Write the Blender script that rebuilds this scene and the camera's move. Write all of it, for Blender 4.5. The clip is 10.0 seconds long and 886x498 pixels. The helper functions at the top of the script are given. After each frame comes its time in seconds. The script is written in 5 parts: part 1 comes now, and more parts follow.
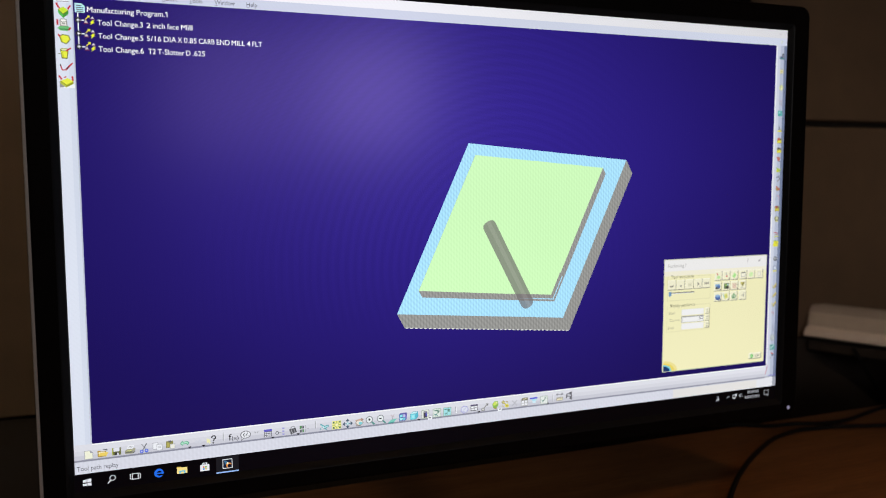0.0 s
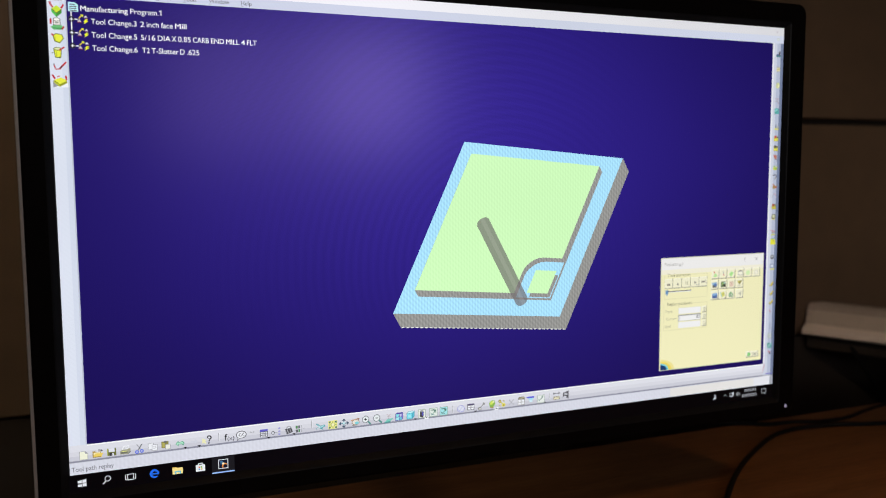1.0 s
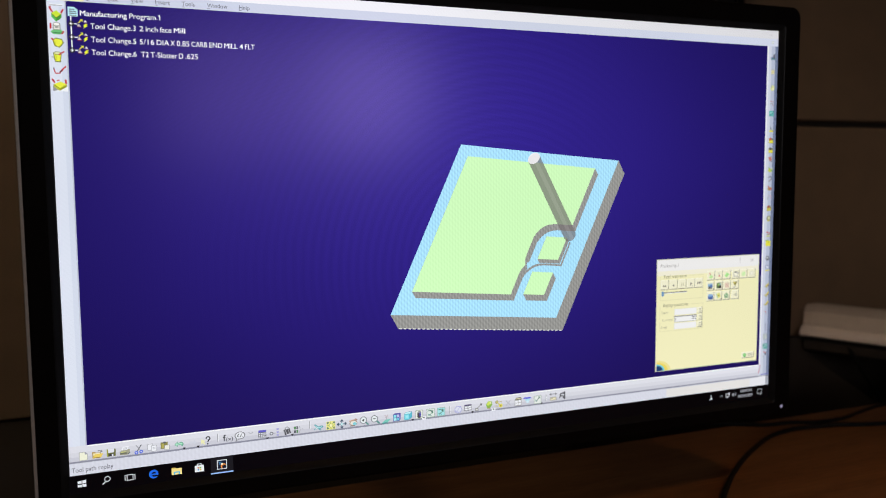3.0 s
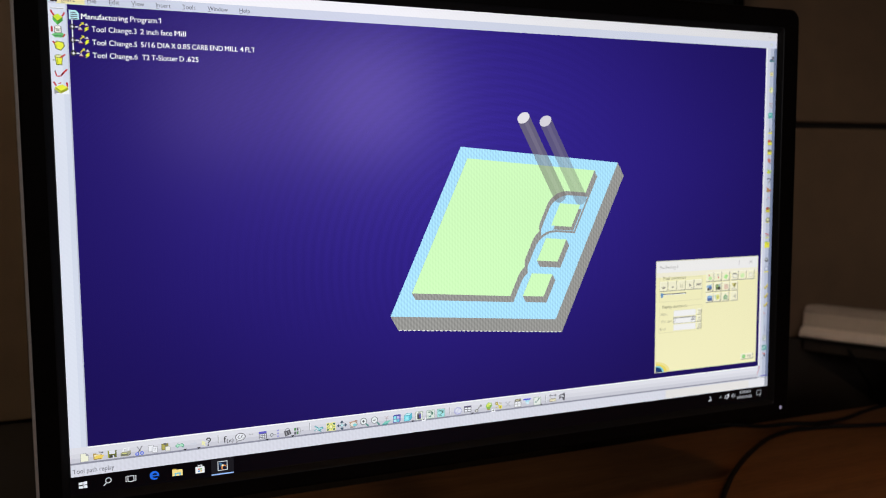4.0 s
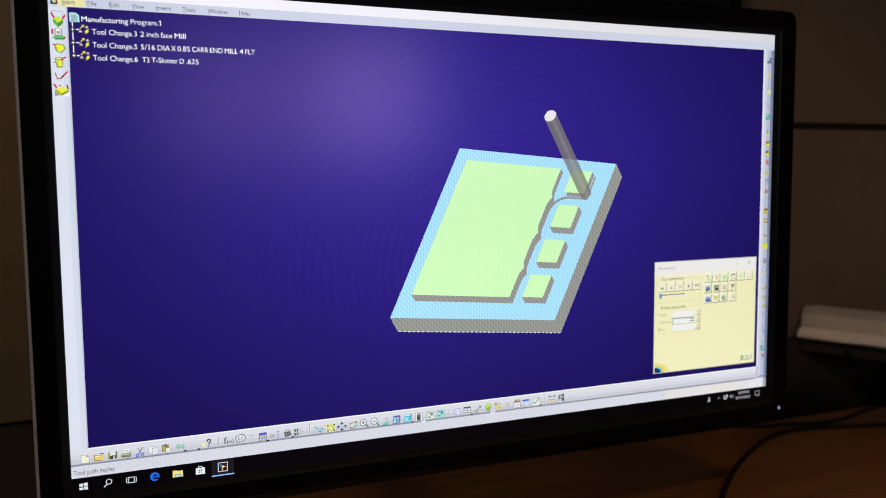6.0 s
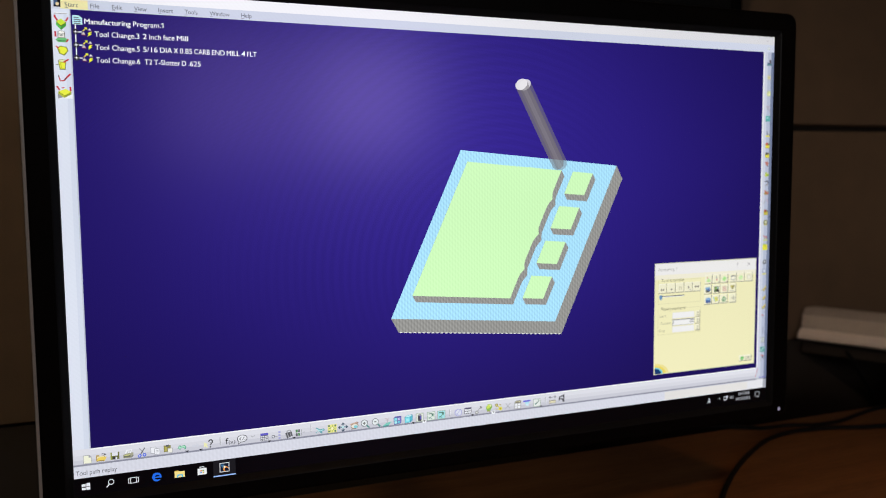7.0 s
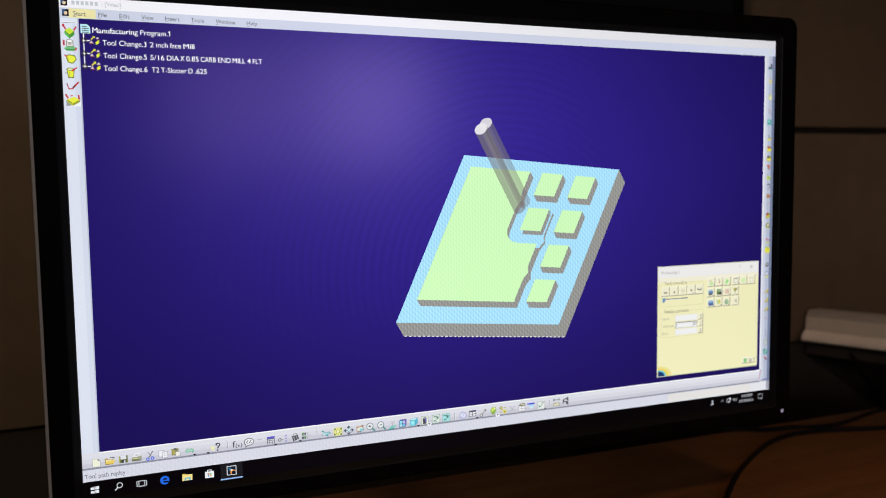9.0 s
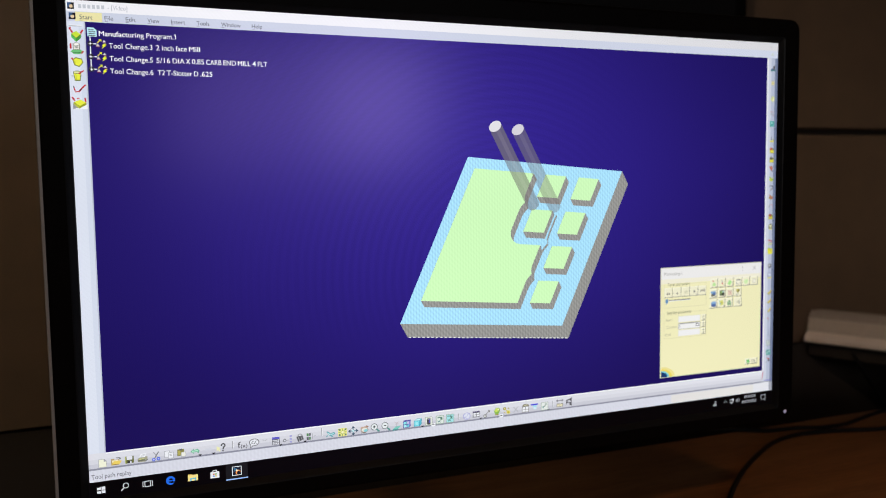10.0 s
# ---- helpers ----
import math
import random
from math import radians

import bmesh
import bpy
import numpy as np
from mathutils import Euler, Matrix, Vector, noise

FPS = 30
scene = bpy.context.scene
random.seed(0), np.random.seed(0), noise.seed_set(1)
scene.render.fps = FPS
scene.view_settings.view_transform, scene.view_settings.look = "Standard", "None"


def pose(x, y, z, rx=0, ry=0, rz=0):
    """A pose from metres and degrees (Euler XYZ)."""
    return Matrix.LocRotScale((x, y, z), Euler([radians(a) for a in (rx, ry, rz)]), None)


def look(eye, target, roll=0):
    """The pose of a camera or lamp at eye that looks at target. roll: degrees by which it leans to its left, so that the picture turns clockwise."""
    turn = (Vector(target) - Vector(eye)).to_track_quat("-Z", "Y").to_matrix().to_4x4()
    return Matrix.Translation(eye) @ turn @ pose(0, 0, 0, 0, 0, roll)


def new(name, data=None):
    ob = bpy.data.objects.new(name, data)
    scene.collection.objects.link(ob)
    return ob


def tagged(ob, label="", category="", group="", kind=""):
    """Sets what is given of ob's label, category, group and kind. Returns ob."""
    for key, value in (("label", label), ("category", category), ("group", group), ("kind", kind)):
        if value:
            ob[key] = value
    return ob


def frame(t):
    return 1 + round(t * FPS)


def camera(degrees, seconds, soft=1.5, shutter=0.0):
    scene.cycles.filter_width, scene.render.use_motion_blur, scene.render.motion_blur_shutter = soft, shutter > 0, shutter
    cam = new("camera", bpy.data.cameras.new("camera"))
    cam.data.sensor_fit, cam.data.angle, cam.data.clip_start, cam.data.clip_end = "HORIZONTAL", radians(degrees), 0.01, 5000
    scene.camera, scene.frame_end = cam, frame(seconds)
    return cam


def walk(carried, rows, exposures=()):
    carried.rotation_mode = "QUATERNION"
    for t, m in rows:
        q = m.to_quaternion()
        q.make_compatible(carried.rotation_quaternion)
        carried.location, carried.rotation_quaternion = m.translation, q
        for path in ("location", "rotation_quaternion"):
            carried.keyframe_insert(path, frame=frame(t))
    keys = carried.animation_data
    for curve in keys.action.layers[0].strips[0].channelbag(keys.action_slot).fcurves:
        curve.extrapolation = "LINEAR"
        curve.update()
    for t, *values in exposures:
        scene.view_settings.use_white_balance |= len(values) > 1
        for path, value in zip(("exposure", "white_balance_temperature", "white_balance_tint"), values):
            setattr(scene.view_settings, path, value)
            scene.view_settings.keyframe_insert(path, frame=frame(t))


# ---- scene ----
cam = camera(55.9, 10.0, soft=1.0)
cam.data.dof.use_dof, cam.data.dof.focus_distance, cam.data.dof.aperture_fstop = True, 0.53, 8.2
PATH = [
    (0, (-0.24454, -0.52416, 1.01988), (0.50649, 1.31984, 0.83118), -0.167),
    (0.5, (-0.24332, -0.52382, 1.01918), (0.50861, 1.31994, 0.83163), -0.265),
    (1, (-0.24243, -0.52337, 1.01999), (0.51183, 1.31898, 0.82800), -0.298),
    (1.5, (-0.24231, -0.52465, 1.01940), (0.51166, 1.31797, 0.82894), -0.315),
    (2, (-0.24304, -0.52512, 1.01941), (0.51487, 1.31602, 0.83026), -0.326),
    (2.5, (-0.24223, -0.52659, 1.01957), (0.51356, 1.31556, 0.83180), -0.368),
    (4, (-0.24265, -0.53005, 1.02033), (0.51169, 1.31323, 0.83791), -0.433),
    (4.5, (-0.24347, -0.53010, 1.02049), (0.51241, 1.31249, 0.83744), -0.421),
    (5, (-0.24245, -0.53113, 1.02016), (0.51417, 1.31138, 0.83941), -0.538),
    (5.5, (-0.24315, -0.53075, 1.02022), (0.51593, 1.31083, 0.84022), -0.516),
    (7, (-0.24492, -0.53339, 1.02036), (0.51201, 1.30956, 0.84543), -0.508),
    (7.5, (-0.24432, -0.53377, 1.02069), (0.51355, 1.30876, 0.84538), -0.559),
    (8, (-0.24562, -0.53549, 1.02098), (0.51067, 1.30807, 0.84983), -0.593),
    (8.5, (-0.24612, -0.53755, 1.02136), (0.50772, 1.30727, 0.85293), -0.645),
    (9, (-0.24698, -0.53783, 1.02151), (0.50184, 1.30914, 0.85425), -0.764),
    (9.5, (-0.24696, -0.53868, 1.02175), (0.49896, 1.30959, 0.85588), -0.801),
    (10, (-0.24906, -0.53987, 1.02218), (0.49499, 1.30921, 0.85700), -0.803),
]
walk(cam, [(t, look(eye, target, roll)) for t, eye, target, roll in PATH])

# ---- world and light ----
world = bpy.data.worlds.new("world")
scene.world = world
world.use_nodes = True
world.node_tree.nodes["Background"].inputs[0].default_value = (0.35, 0.28, 0.22, 1)
world.node_tree.nodes["Background"].inputs[1].default_value = 0.02


def area(name, eye, target, sx, sy, watts, colour):
    data = bpy.data.lights.new(name, "AREA")
    data.shape, data.size, data.size_y, data.energy, data.color = "RECTANGLE", sx, sy, watts, colour
    ob = new(name, data)
    ob.matrix_world = look(eye, target)
    return ob


# daylight lamps at the two panes of the window behind the camera, inferred from the display's glow; the wider one is
# set weaker
area("window_light", (0.57, -2.06, 1.27), (-0.1, 0, 1.02), 0.32, 0.34, 2.65, (0.97, 0.95, 1.0))
area("window_light", (0.14, -2.06, 1.27), (-0.1, 0, 1.05), 0.40, 0.36, 1.35, (1.0, 0.94, 0.95))
# warm spots added overhead without fittings; this one brightens the wall on the left
area("added_spot", (-1.63, -0.86, 2.48), (-0.50, 0.45, 1.15), 0.25, 0.25, 0.72, (1.0, 0.84, 0.62)).data.spread = radians(30)
# added fill aimed past the monitor at the rail and the wall there
area("added_spot", (-1.33, -0.96, 2.48), (0.98, 0.42, 1.02), 0.3, 0.3, 0.34, (1.0, 0.82, 0.64)).data.spread = radians(17)
# added fill for the desk behind the monitor
area("added_spot", (0.02, 0.33, 2.48), (-0.14, 0.14, 0.75), 0.5, 0.2, 0.055, (1.0, 0.60, 0.32)).data.spread = radians(30)
# added for the warm pool of light on the desk
area("added_spot", (0.30, -1.10, 2.48), (0.05, -0.05, 0.75), 1.0, 0.8, 0.42, (1.0, 0.50, 0.20)).data.spread = radians(12)


# ---- materials ----
def lin(c):
    return tuple((v / 255 / 12.92) if v <= 10 else ((v / 255 + 0.055) / 1.055) ** 2.4 for v in c)


def shader(name):
    m = bpy.data.materials.new(name)
    m.use_nodes = True
    return m, m.node_tree, m.node_tree.nodes["Principled BSDF"]


GLOW = {}


def glow(rgb, strength=1.0, hatch_kind="BANDS", hatch_scale=210.0, hatch_depth=0.008, centre=(0, 0, 0), peak=None, fall=(1.78, 0.62, 0.26)):
    """A lit patch of the display under its anti-reflective coating."""
    key = (tuple(rgb), strength, hatch_kind, hatch_scale)
    if key in GLOW:
        return GLOW[key]
    m, tree, p = shader("display_%d_%d_%d" % tuple(rgb))
    p.inputs["Base Color"].default_value = (0.0015, 0.0015, 0.002, 1)
    p.inputs["Roughness"].default_value = 0.22
    p.inputs["Specular IOR Level"].default_value = 0.52
    p.inputs["Specular Tint"].default_value = (0.56, 0.41, 0.92, 1)
    # the fine hatch of the panel's cells, with a slow unevenness of the backlight
    geo = tree.nodes.new("ShaderNodeTexCoord")
    uneven = tree.nodes.new("ShaderNodeTexNoise")
    uneven.inputs["Scale"].default_value = 7.0
    uneven.inputs["Detail"].default_value = 1.0
    ramp = tree.nodes.new("ShaderNodeMapRange")
    ramp.inputs[3].default_value, ramp.inputs[4].default_value = 0.92 * strength, 1.08 * strength
    hatch = tree.nodes.new("ShaderNodeTexWave")
    hatch.wave_type = hatch_kind
    hatch.rings_direction = "Y"
    hatch.bands_direction = "DIAGONAL"
    hatch.inputs["Scale"].default_value = hatch_scale
    hatch.inputs["Distortion"].default_value = 1.2
    hatch.inputs["Detail"].default_value = 1.0
    hatch.inputs["Detail Scale"].default_value = 0.6
    fine = tree.nodes.new("ShaderNodeMapRange")
    fine.inputs[3].default_value, fine.inputs[4].default_value = 1 - hatch_depth, 1 + hatch_depth
    both = tree.nodes.new("ShaderNodeMath")
    both.operation = "MULTIPLY"
    tree.links.new(geo.outputs["Object"], uneven.inputs["Vector"])
    move = tree.nodes.new("ShaderNodeMapping")
    move.inputs["Location"].default_value = [-c for c in centre]
    tree.links.new(geo.outputs["Object"], move.inputs["Vector"])
    tree.links.new(move.outputs[0], hatch.inputs["Vector"])
    tree.links.new(uneven.outputs[0], ramp.inputs[0])
    if hatch_kind == "RINGS":
        # the rings fade out towards one side
        side, fade = tree.nodes.new("ShaderNodeSeparateXYZ"), tree.nodes.new("ShaderNodeMapRange")
        fade.inputs[1].default_value, fade.inputs[2].default_value = 0.14, 0.02
        rise, span = tree.nodes.new("ShaderNodeMapRange"), tree.nodes.new("ShaderNodeMath")
        rise.inputs[1].default_value, rise.inputs[2].default_value = -0.21, -0.10
        span.operation = "MULTIPLY"
        flatten = tree.nodes.new("ShaderNodeMix")
        flatten.inputs[2].default_value = 0.5
        tree.links.new(geo.outputs["Object"], side.inputs[0])
        tree.links.new(side.outputs[0], fade.inputs[0])
        tree.links.new(side.outputs[0], rise.inputs[0])
        tree.links.new(fade.outputs[0], span.inputs[0])
        tree.links.new(rise.outputs[0], span.inputs[1])
        lower, both_ways = tree.nodes.new("ShaderNodeMapRange"), tree.nodes.new("ShaderNodeMath")
        lower.inputs[1].default_value, lower.inputs[2].default_value = -0.09, -0.03
        both_ways.operation = "MULTIPLY"
        tree.links.new(side.outputs[2], lower.inputs[0])
        tree.links.new(lower.outputs[0], both_ways.inputs[0])
        tree.links.new(span.outputs[0], both_ways.inputs[1])
        tree.links.new(both_ways.outputs[0], flatten.inputs[0])
        tree.links.new(hatch.outputs["Fac"], flatten.inputs[3])
        tree.links.new(flatten.outputs[0], fine.inputs[0])
    else:
        tree.links.new(hatch.outputs["Fac"], fine.inputs[0])
    tree.links.new(ramp.outputs[0], both.inputs[0])
    tree.links.new(fine.outputs[0], both.inputs[1])
    out = both.outputs[0]
    if hatch_kind == "RINGS":
        # finer rings high on the panel, over the plate
        tight, high, over, keep, ringed = [tree.nodes.new(k) for k in ("ShaderNodeTexWave", "ShaderNodeMapRange", "ShaderNodeMapRange", "ShaderNodeMath", "ShaderNodeMath")]
        shifted, axes, amount = tree.nodes.new("ShaderNodeMapping"), tree.nodes.new("ShaderNodeSeparateXYZ"), tree.nodes.new("ShaderNodeMath")
        shifted.inputs["Location"].default_value = (0.02, 0, 0.19)
        tight.wave_type, tight.rings_direction = "RINGS", "Y"
        tight.inputs["Scale"].default_value, tight.inputs["Distortion"].default_value = 125.0, 0.8
        high.inputs[1].default_value, high.inputs[2].default_value, high.inputs[3].default_value, high.inputs[4].default_value = 0.03, 0.06, 0.0, 0.055
        over.inputs[1].default_value, over.inputs[2].default_value = 0.12, 0.03
        keep.operation = ringed.operation = "MULTIPLY"
        amount.operation = "MULTIPLY_ADD"
        tree.links.new(geo.outputs["Object"], shifted.inputs["Vector"])
        tree.links.new(shifted.outputs[0], tight.inputs["Vector"])
        tree.links.new(geo.outputs["Object"], axes.inputs[0])
        tree.links.new(axes.outputs[2], high.inputs[0])
        tree.links.new(axes.outputs[0], over.inputs[0])
        tree.links.new(high.outputs[0], keep.inputs[0])
        tree.links.new(over.outputs[0], keep.inputs[1])
        tree.links.new(keep.outputs[0], amount.inputs[0])
        tree.links.new(tight.outputs["Fac"], amount.inputs[1])
        amount.inputs[2].default_value = 0.985
        tree.links.new(amount.outputs[0], ringed.inputs[0])
        tree.links.new(out, ringed.inputs[1])
        out = ringed.outputs[0]
        # the panel's columns show as fine upright lines
        columns, slight, lined = tree.nodes.new("ShaderNodeTexWave"), tree.nodes.new("ShaderNodeMapRange"), tree.nodes.new("ShaderNodeMath")
        columns.bands_direction, lined.operation = "X", "MULTIPLY"
        columns.inputs["Scale"].default_value, columns.inputs["Distortion"].default_value = 136.0, 0.4
        slight.inputs[3].default_value, slight.inputs[4].default_value = 0.99, 1.01
        tree.links.new(geo.outputs["Object"], columns.inputs["Vector"])
        tree.links.new(columns.outputs["Fac"], slight.inputs[0])
        tree.links.new(slight.outputs[0], lined.inputs[0])
        tree.links.new(out, lined.inputs[1])
        out = lined.outputs[0]
    if hatch_kind == "BANDS" and hatch_depth > 0.02:
        # a second hatch across the first makes fine dots
        cross = tree.nodes.new("ShaderNodeTexWave")
        cross.bands_direction = "DIAGONAL"
        cross.inputs["Scale"].default_value = hatch_scale * 1.15
        cross.inputs["Distortion"].default_value = 0.8
        hatch.bands_direction = "X"
        hatch.inputs["Distortion"].default_value = 0.3
        dots = tree.nodes.new("ShaderNodeMapRange")
        dots.inputs[3].default_value, dots.inputs[4].default_value = 1 - hatch_depth * 0.8, 1 + hatch_depth * 0.8
        more = tree.nodes.new("ShaderNodeMath")
        more.operation = "MULTIPLY"
        tree.links.new(geo.outputs["Object"], cross.inputs["Vector"])
        tree.links.new(cross.outputs["Fac"], dots.inputs[0])
        tree.links.new(dots.outputs[0], more.inputs[0])
        tree.links.new(out, more.inputs[1])
        out = more.outputs[0]
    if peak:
        # brightness falloff painted into the emission, strongest at peak, not tied to the view
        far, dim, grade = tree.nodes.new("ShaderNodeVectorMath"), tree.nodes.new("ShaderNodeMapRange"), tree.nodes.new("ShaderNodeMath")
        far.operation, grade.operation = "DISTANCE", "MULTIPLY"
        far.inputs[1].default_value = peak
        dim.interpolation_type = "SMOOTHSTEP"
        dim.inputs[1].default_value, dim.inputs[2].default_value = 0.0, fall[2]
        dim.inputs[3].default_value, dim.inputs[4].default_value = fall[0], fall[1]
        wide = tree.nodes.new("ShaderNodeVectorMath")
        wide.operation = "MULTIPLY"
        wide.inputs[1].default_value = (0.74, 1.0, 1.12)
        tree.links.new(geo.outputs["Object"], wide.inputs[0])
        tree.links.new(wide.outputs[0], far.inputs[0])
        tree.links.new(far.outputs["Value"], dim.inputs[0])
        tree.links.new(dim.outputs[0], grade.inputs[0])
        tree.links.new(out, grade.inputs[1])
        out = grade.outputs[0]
    tree.links.new(out, p.inputs["Emission Strength"])
    p.inputs["Emission Color"].default_value = (*lin(rgb), 1)
    GLOW[key] = m
    return m


def ghost(name, rgb, alpha):
    """A half-drawn patch of the display, which lets what lies under it through."""
    m, tree, p = shader(name)
    p.inputs["Base Color"].default_value = (0.004, 0.004, 0.005, 1)
    p.inputs["Roughness"].default_value = 0.42
    p.inputs["Specular IOR Level"].default_value = 0.0
    p.inputs["Emission Color"].default_value = (*lin(rgb), 1)
    p.inputs["Emission Strength"].default_value = 1.0
    p.inputs["Alpha"].default_value = alpha
    return m


def surface(name, low, high, rough, scale, bump=0.1, stretch=(1, 1, 1), spec=0.5, fine=8.0):
    """A real surface: two colours mixed by noise at two scales, uneven gloss and fine relief."""
    m, tree, p = shader(name)
    n, link = tree.nodes, tree.links
    co, mp = n.new("ShaderNodeTexCoord"), n.new("ShaderNodeMapping")
    mp.inputs["Scale"].default_value = stretch
    link.new(co.outputs["Object"], mp.inputs["Vector"])
    big, small = n.new("ShaderNodeTexNoise"), n.new("ShaderNodeTexNoise")
    big.inputs["Scale"].default_value, small.inputs["Scale"].default_value = scale, scale * fine
    big.inputs["Detail"].default_value, small.inputs["Detail"].default_value = 4, 6
    for t in (big, small):
        link.new(mp.outputs[0], t.inputs["Vector"])
    both = n.new("ShaderNodeMath")
    both.operation = "MULTIPLY_ADD"
    link.new(small.outputs[0], both.inputs[0])
    both.inputs[1].default_value = 0.5
    half = n.new("ShaderNodeMath")
    half.operation = "MULTIPLY"
    half.inputs[1].default_value = 0.5
    link.new(big.outputs[0], half.inputs[0])
    link.new(half.outputs[0], both.inputs[2])
    ramp = n.new("ShaderNodeValToRGB")
    ramp.color_ramp.elements[0].position, ramp.color_ramp.elements[1].position = 0.35, 0.65
    ramp.color_ramp.elements[0].color, ramp.color_ramp.elements[1].color = (*low, 1), (*high, 1)
    link.new(both.outputs[0], ramp.inputs[0])
    link.new(ramp.outputs[0], p.inputs["Base Color"])
    rr = n.new("ShaderNodeMapRange")
    rr.inputs[3].default_value, rr.inputs[4].default_value = rough * 0.8, rough * 1.2
    link.new(small.outputs[0], rr.inputs[0])
    link.new(rr.outputs[0], p.inputs["Roughness"])
    bp = n.new("ShaderNodeBump")
    bp.inputs["Strength"].default_value, bp.inputs["Distance"].default_value = bump, 0.001
    link.new(small.outputs[0], bp.inputs["Height"])
    link.new(bp.outputs[0], p.inputs["Normal"])
    p.inputs["Specular IOR Level"].default_value = spec
    return m


M_BEZEL = surface("black_bezel_plastic", (0.0042, 0.0029, 0.0025), (0.0062, 0.0044, 0.0038), 0.45, 60, 0.02, spec=0.04)
# pale colour for the highlight painted along the bezel's left edge
M_HIGHLIGHT = surface("pale_edge_highlight", (0.50, 0.45, 0.41), (0.60, 0.54, 0.49), 0.35, 50, 0.05)
M_SHELL = surface("black_shell_plastic", (0.0018, 0.0017, 0.0016), (0.003, 0.0028, 0.0026), 0.6, 80, 0.1, spec=0.06)
M_WOOD = surface("brown_desk_wood", (0.16, 0.075, 0.032), (0.27, 0.135, 0.06), 0.55, 5, 0.08, (1, 9, 9), spec=0.2)
M_WALL = surface("brown_wall_panel", (0.122, 0.074, 0.040), (0.162, 0.098, 0.055), 0.75, 3, 0.15)
M_PLAIN = surface("plain_wall_paint", (0.30, 0.26, 0.22), (0.36, 0.31, 0.27), 0.85, 3, 0.1)
M_FLOOR = surface("carpet_floor", (0.05, 0.045, 0.04), (0.09, 0.08, 0.07), 0.95, 30, 0.4)
# dark brown for the bracket, and for shade painted on the lower wall
M_DARK = surface("dark_brown_shade", (0.026, 0.017, 0.011), (0.036, 0.024, 0.016), 0.9, 10, 0.1)
M_WHITE = surface("off_white_plastic", (0.88, 0.72, 0.60), (0.93, 0.79, 0.68), 0.45, 12, 0.08)
# shaded copies of the rail's off-white, for its face and darker top
M_RAIL = surface("rail_face_shade", (0.55, 0.45, 0.37), (0.62, 0.51, 0.42), 0.5, 12, 0.08, spec=0.3)
M_RAILTOP = surface("rail_top_shade", (0.38, 0.31, 0.26), (0.44, 0.36, 0.30), 0.6, 12, 0.08, spec=0.2)
M_BLACK = surface("black_rubber", (0.003, 0.003, 0.003), (0.006, 0.005, 0.005), 0.6, 120, 0.1, spec=0.2)
M_JOINT = surface("joint_shade", (0.030, 0.020, 0.013), (0.040, 0.027, 0.018), 0.9, 10, 0.1)
M_LIP = surface("satin_black_lip", (0.012, 0.0116, 0.012), (0.015, 0.0146, 0.015), 0.34, 60, 0.01, spec=0.1)
M_LOGO = surface("dull_grey_lettering", (0.0028, 0.0026, 0.0024), (0.004, 0.0037, 0.0034), 0.6, 60, 0.0, spec=0.04)
M_FOOT = surface("dull_black_stand", (0.012, 0.008, 0.005), (0.018, 0.012, 0.008), 0.6, 60, 0.03, spec=0.05)
M_LED, _t, _p = shader("power_light")
_p.inputs["Base Color"].default_value = (0.3, 0.3, 0.35, 1)
_p.inputs["Emission Color"].default_value = (0.62, 0.55, 0.85, 1)
_p.inputs["Emission Strength"].default_value = 0.34


# ---- mesh helpers ----
def part(name, bm, material, parent, label=""):
    me = bpy.data.meshes.new(name)
    bm.to_mesh(me)
    bm.free()
    for m in material if isinstance(material, (list, tuple)) else [material]:
        me.materials.append(m)
    ob = new(name, me)
    ob.parent = parent
    if label:
        ob["label"] = label
    return ob


def empty(name, at, label, category, kind=""):
    ob = new(name)
    ob.location = at
    return tagged(ob, label, category, kind=kind)


def box(bm, x0, x1, y0, y1, z0, z1, bevel=0.0):
    got = bmesh.ops.create_cube(bm, size=1)
    bmesh.ops.scale(bm, vec=(x1 - x0, y1 - y0, z1 - z0), verts=got["verts"])
    bmesh.ops.translate(bm, vec=((x0 + x1) / 2, (y0 + y1) / 2, (z0 + z1) / 2), verts=got["verts"])
    if bevel:
        edges = list({e for v in got["verts"] for e in v.link_edges})
        bmesh.ops.bevel(bm, geom=edges, offset=bevel, segments=3, profile=0.5, affect="EDGES")


def boxed(name, dims, material, parent=None, bevel=0.0, label=""):
    bm = bmesh.new()
    box(bm, *dims, bevel)
    return part(name, bm, material, parent, label)


def ring_points(hx, hz, r, y, n=8):
    pts = []
    for cx, cz, a0 in ((hx - r, hz - r, 0), (r - hx, hz - r, 90), (r - hx, r - hz, 180), (hx - r, r - hz, 270)):
        for i in range(n + 1):
            a = radians(a0 + 90 * i / n)
            pts.append((cx + r * math.cos(a), y, cz + r * math.sin(a)))
    return pts


def loft(bm, loops, cap_last=False, cap_first=False):
    made = [[bm.verts.new(p) for p in loop] for loop in loops]
    n = len(made[0])
    for a, b in zip(made, made[1:]):
        for i in range(n):
            f = bm.faces.new((a[i], a[(i + 1) % n], b[(i + 1) % n], b[i]))
            f.smooth = False
    if cap_last:
        bm.faces.new(made[-1])
    if cap_first:
        bm.faces.new(made[0][::-1])
    bmesh.ops.recalc_face_normals(bm, faces=bm.faces)


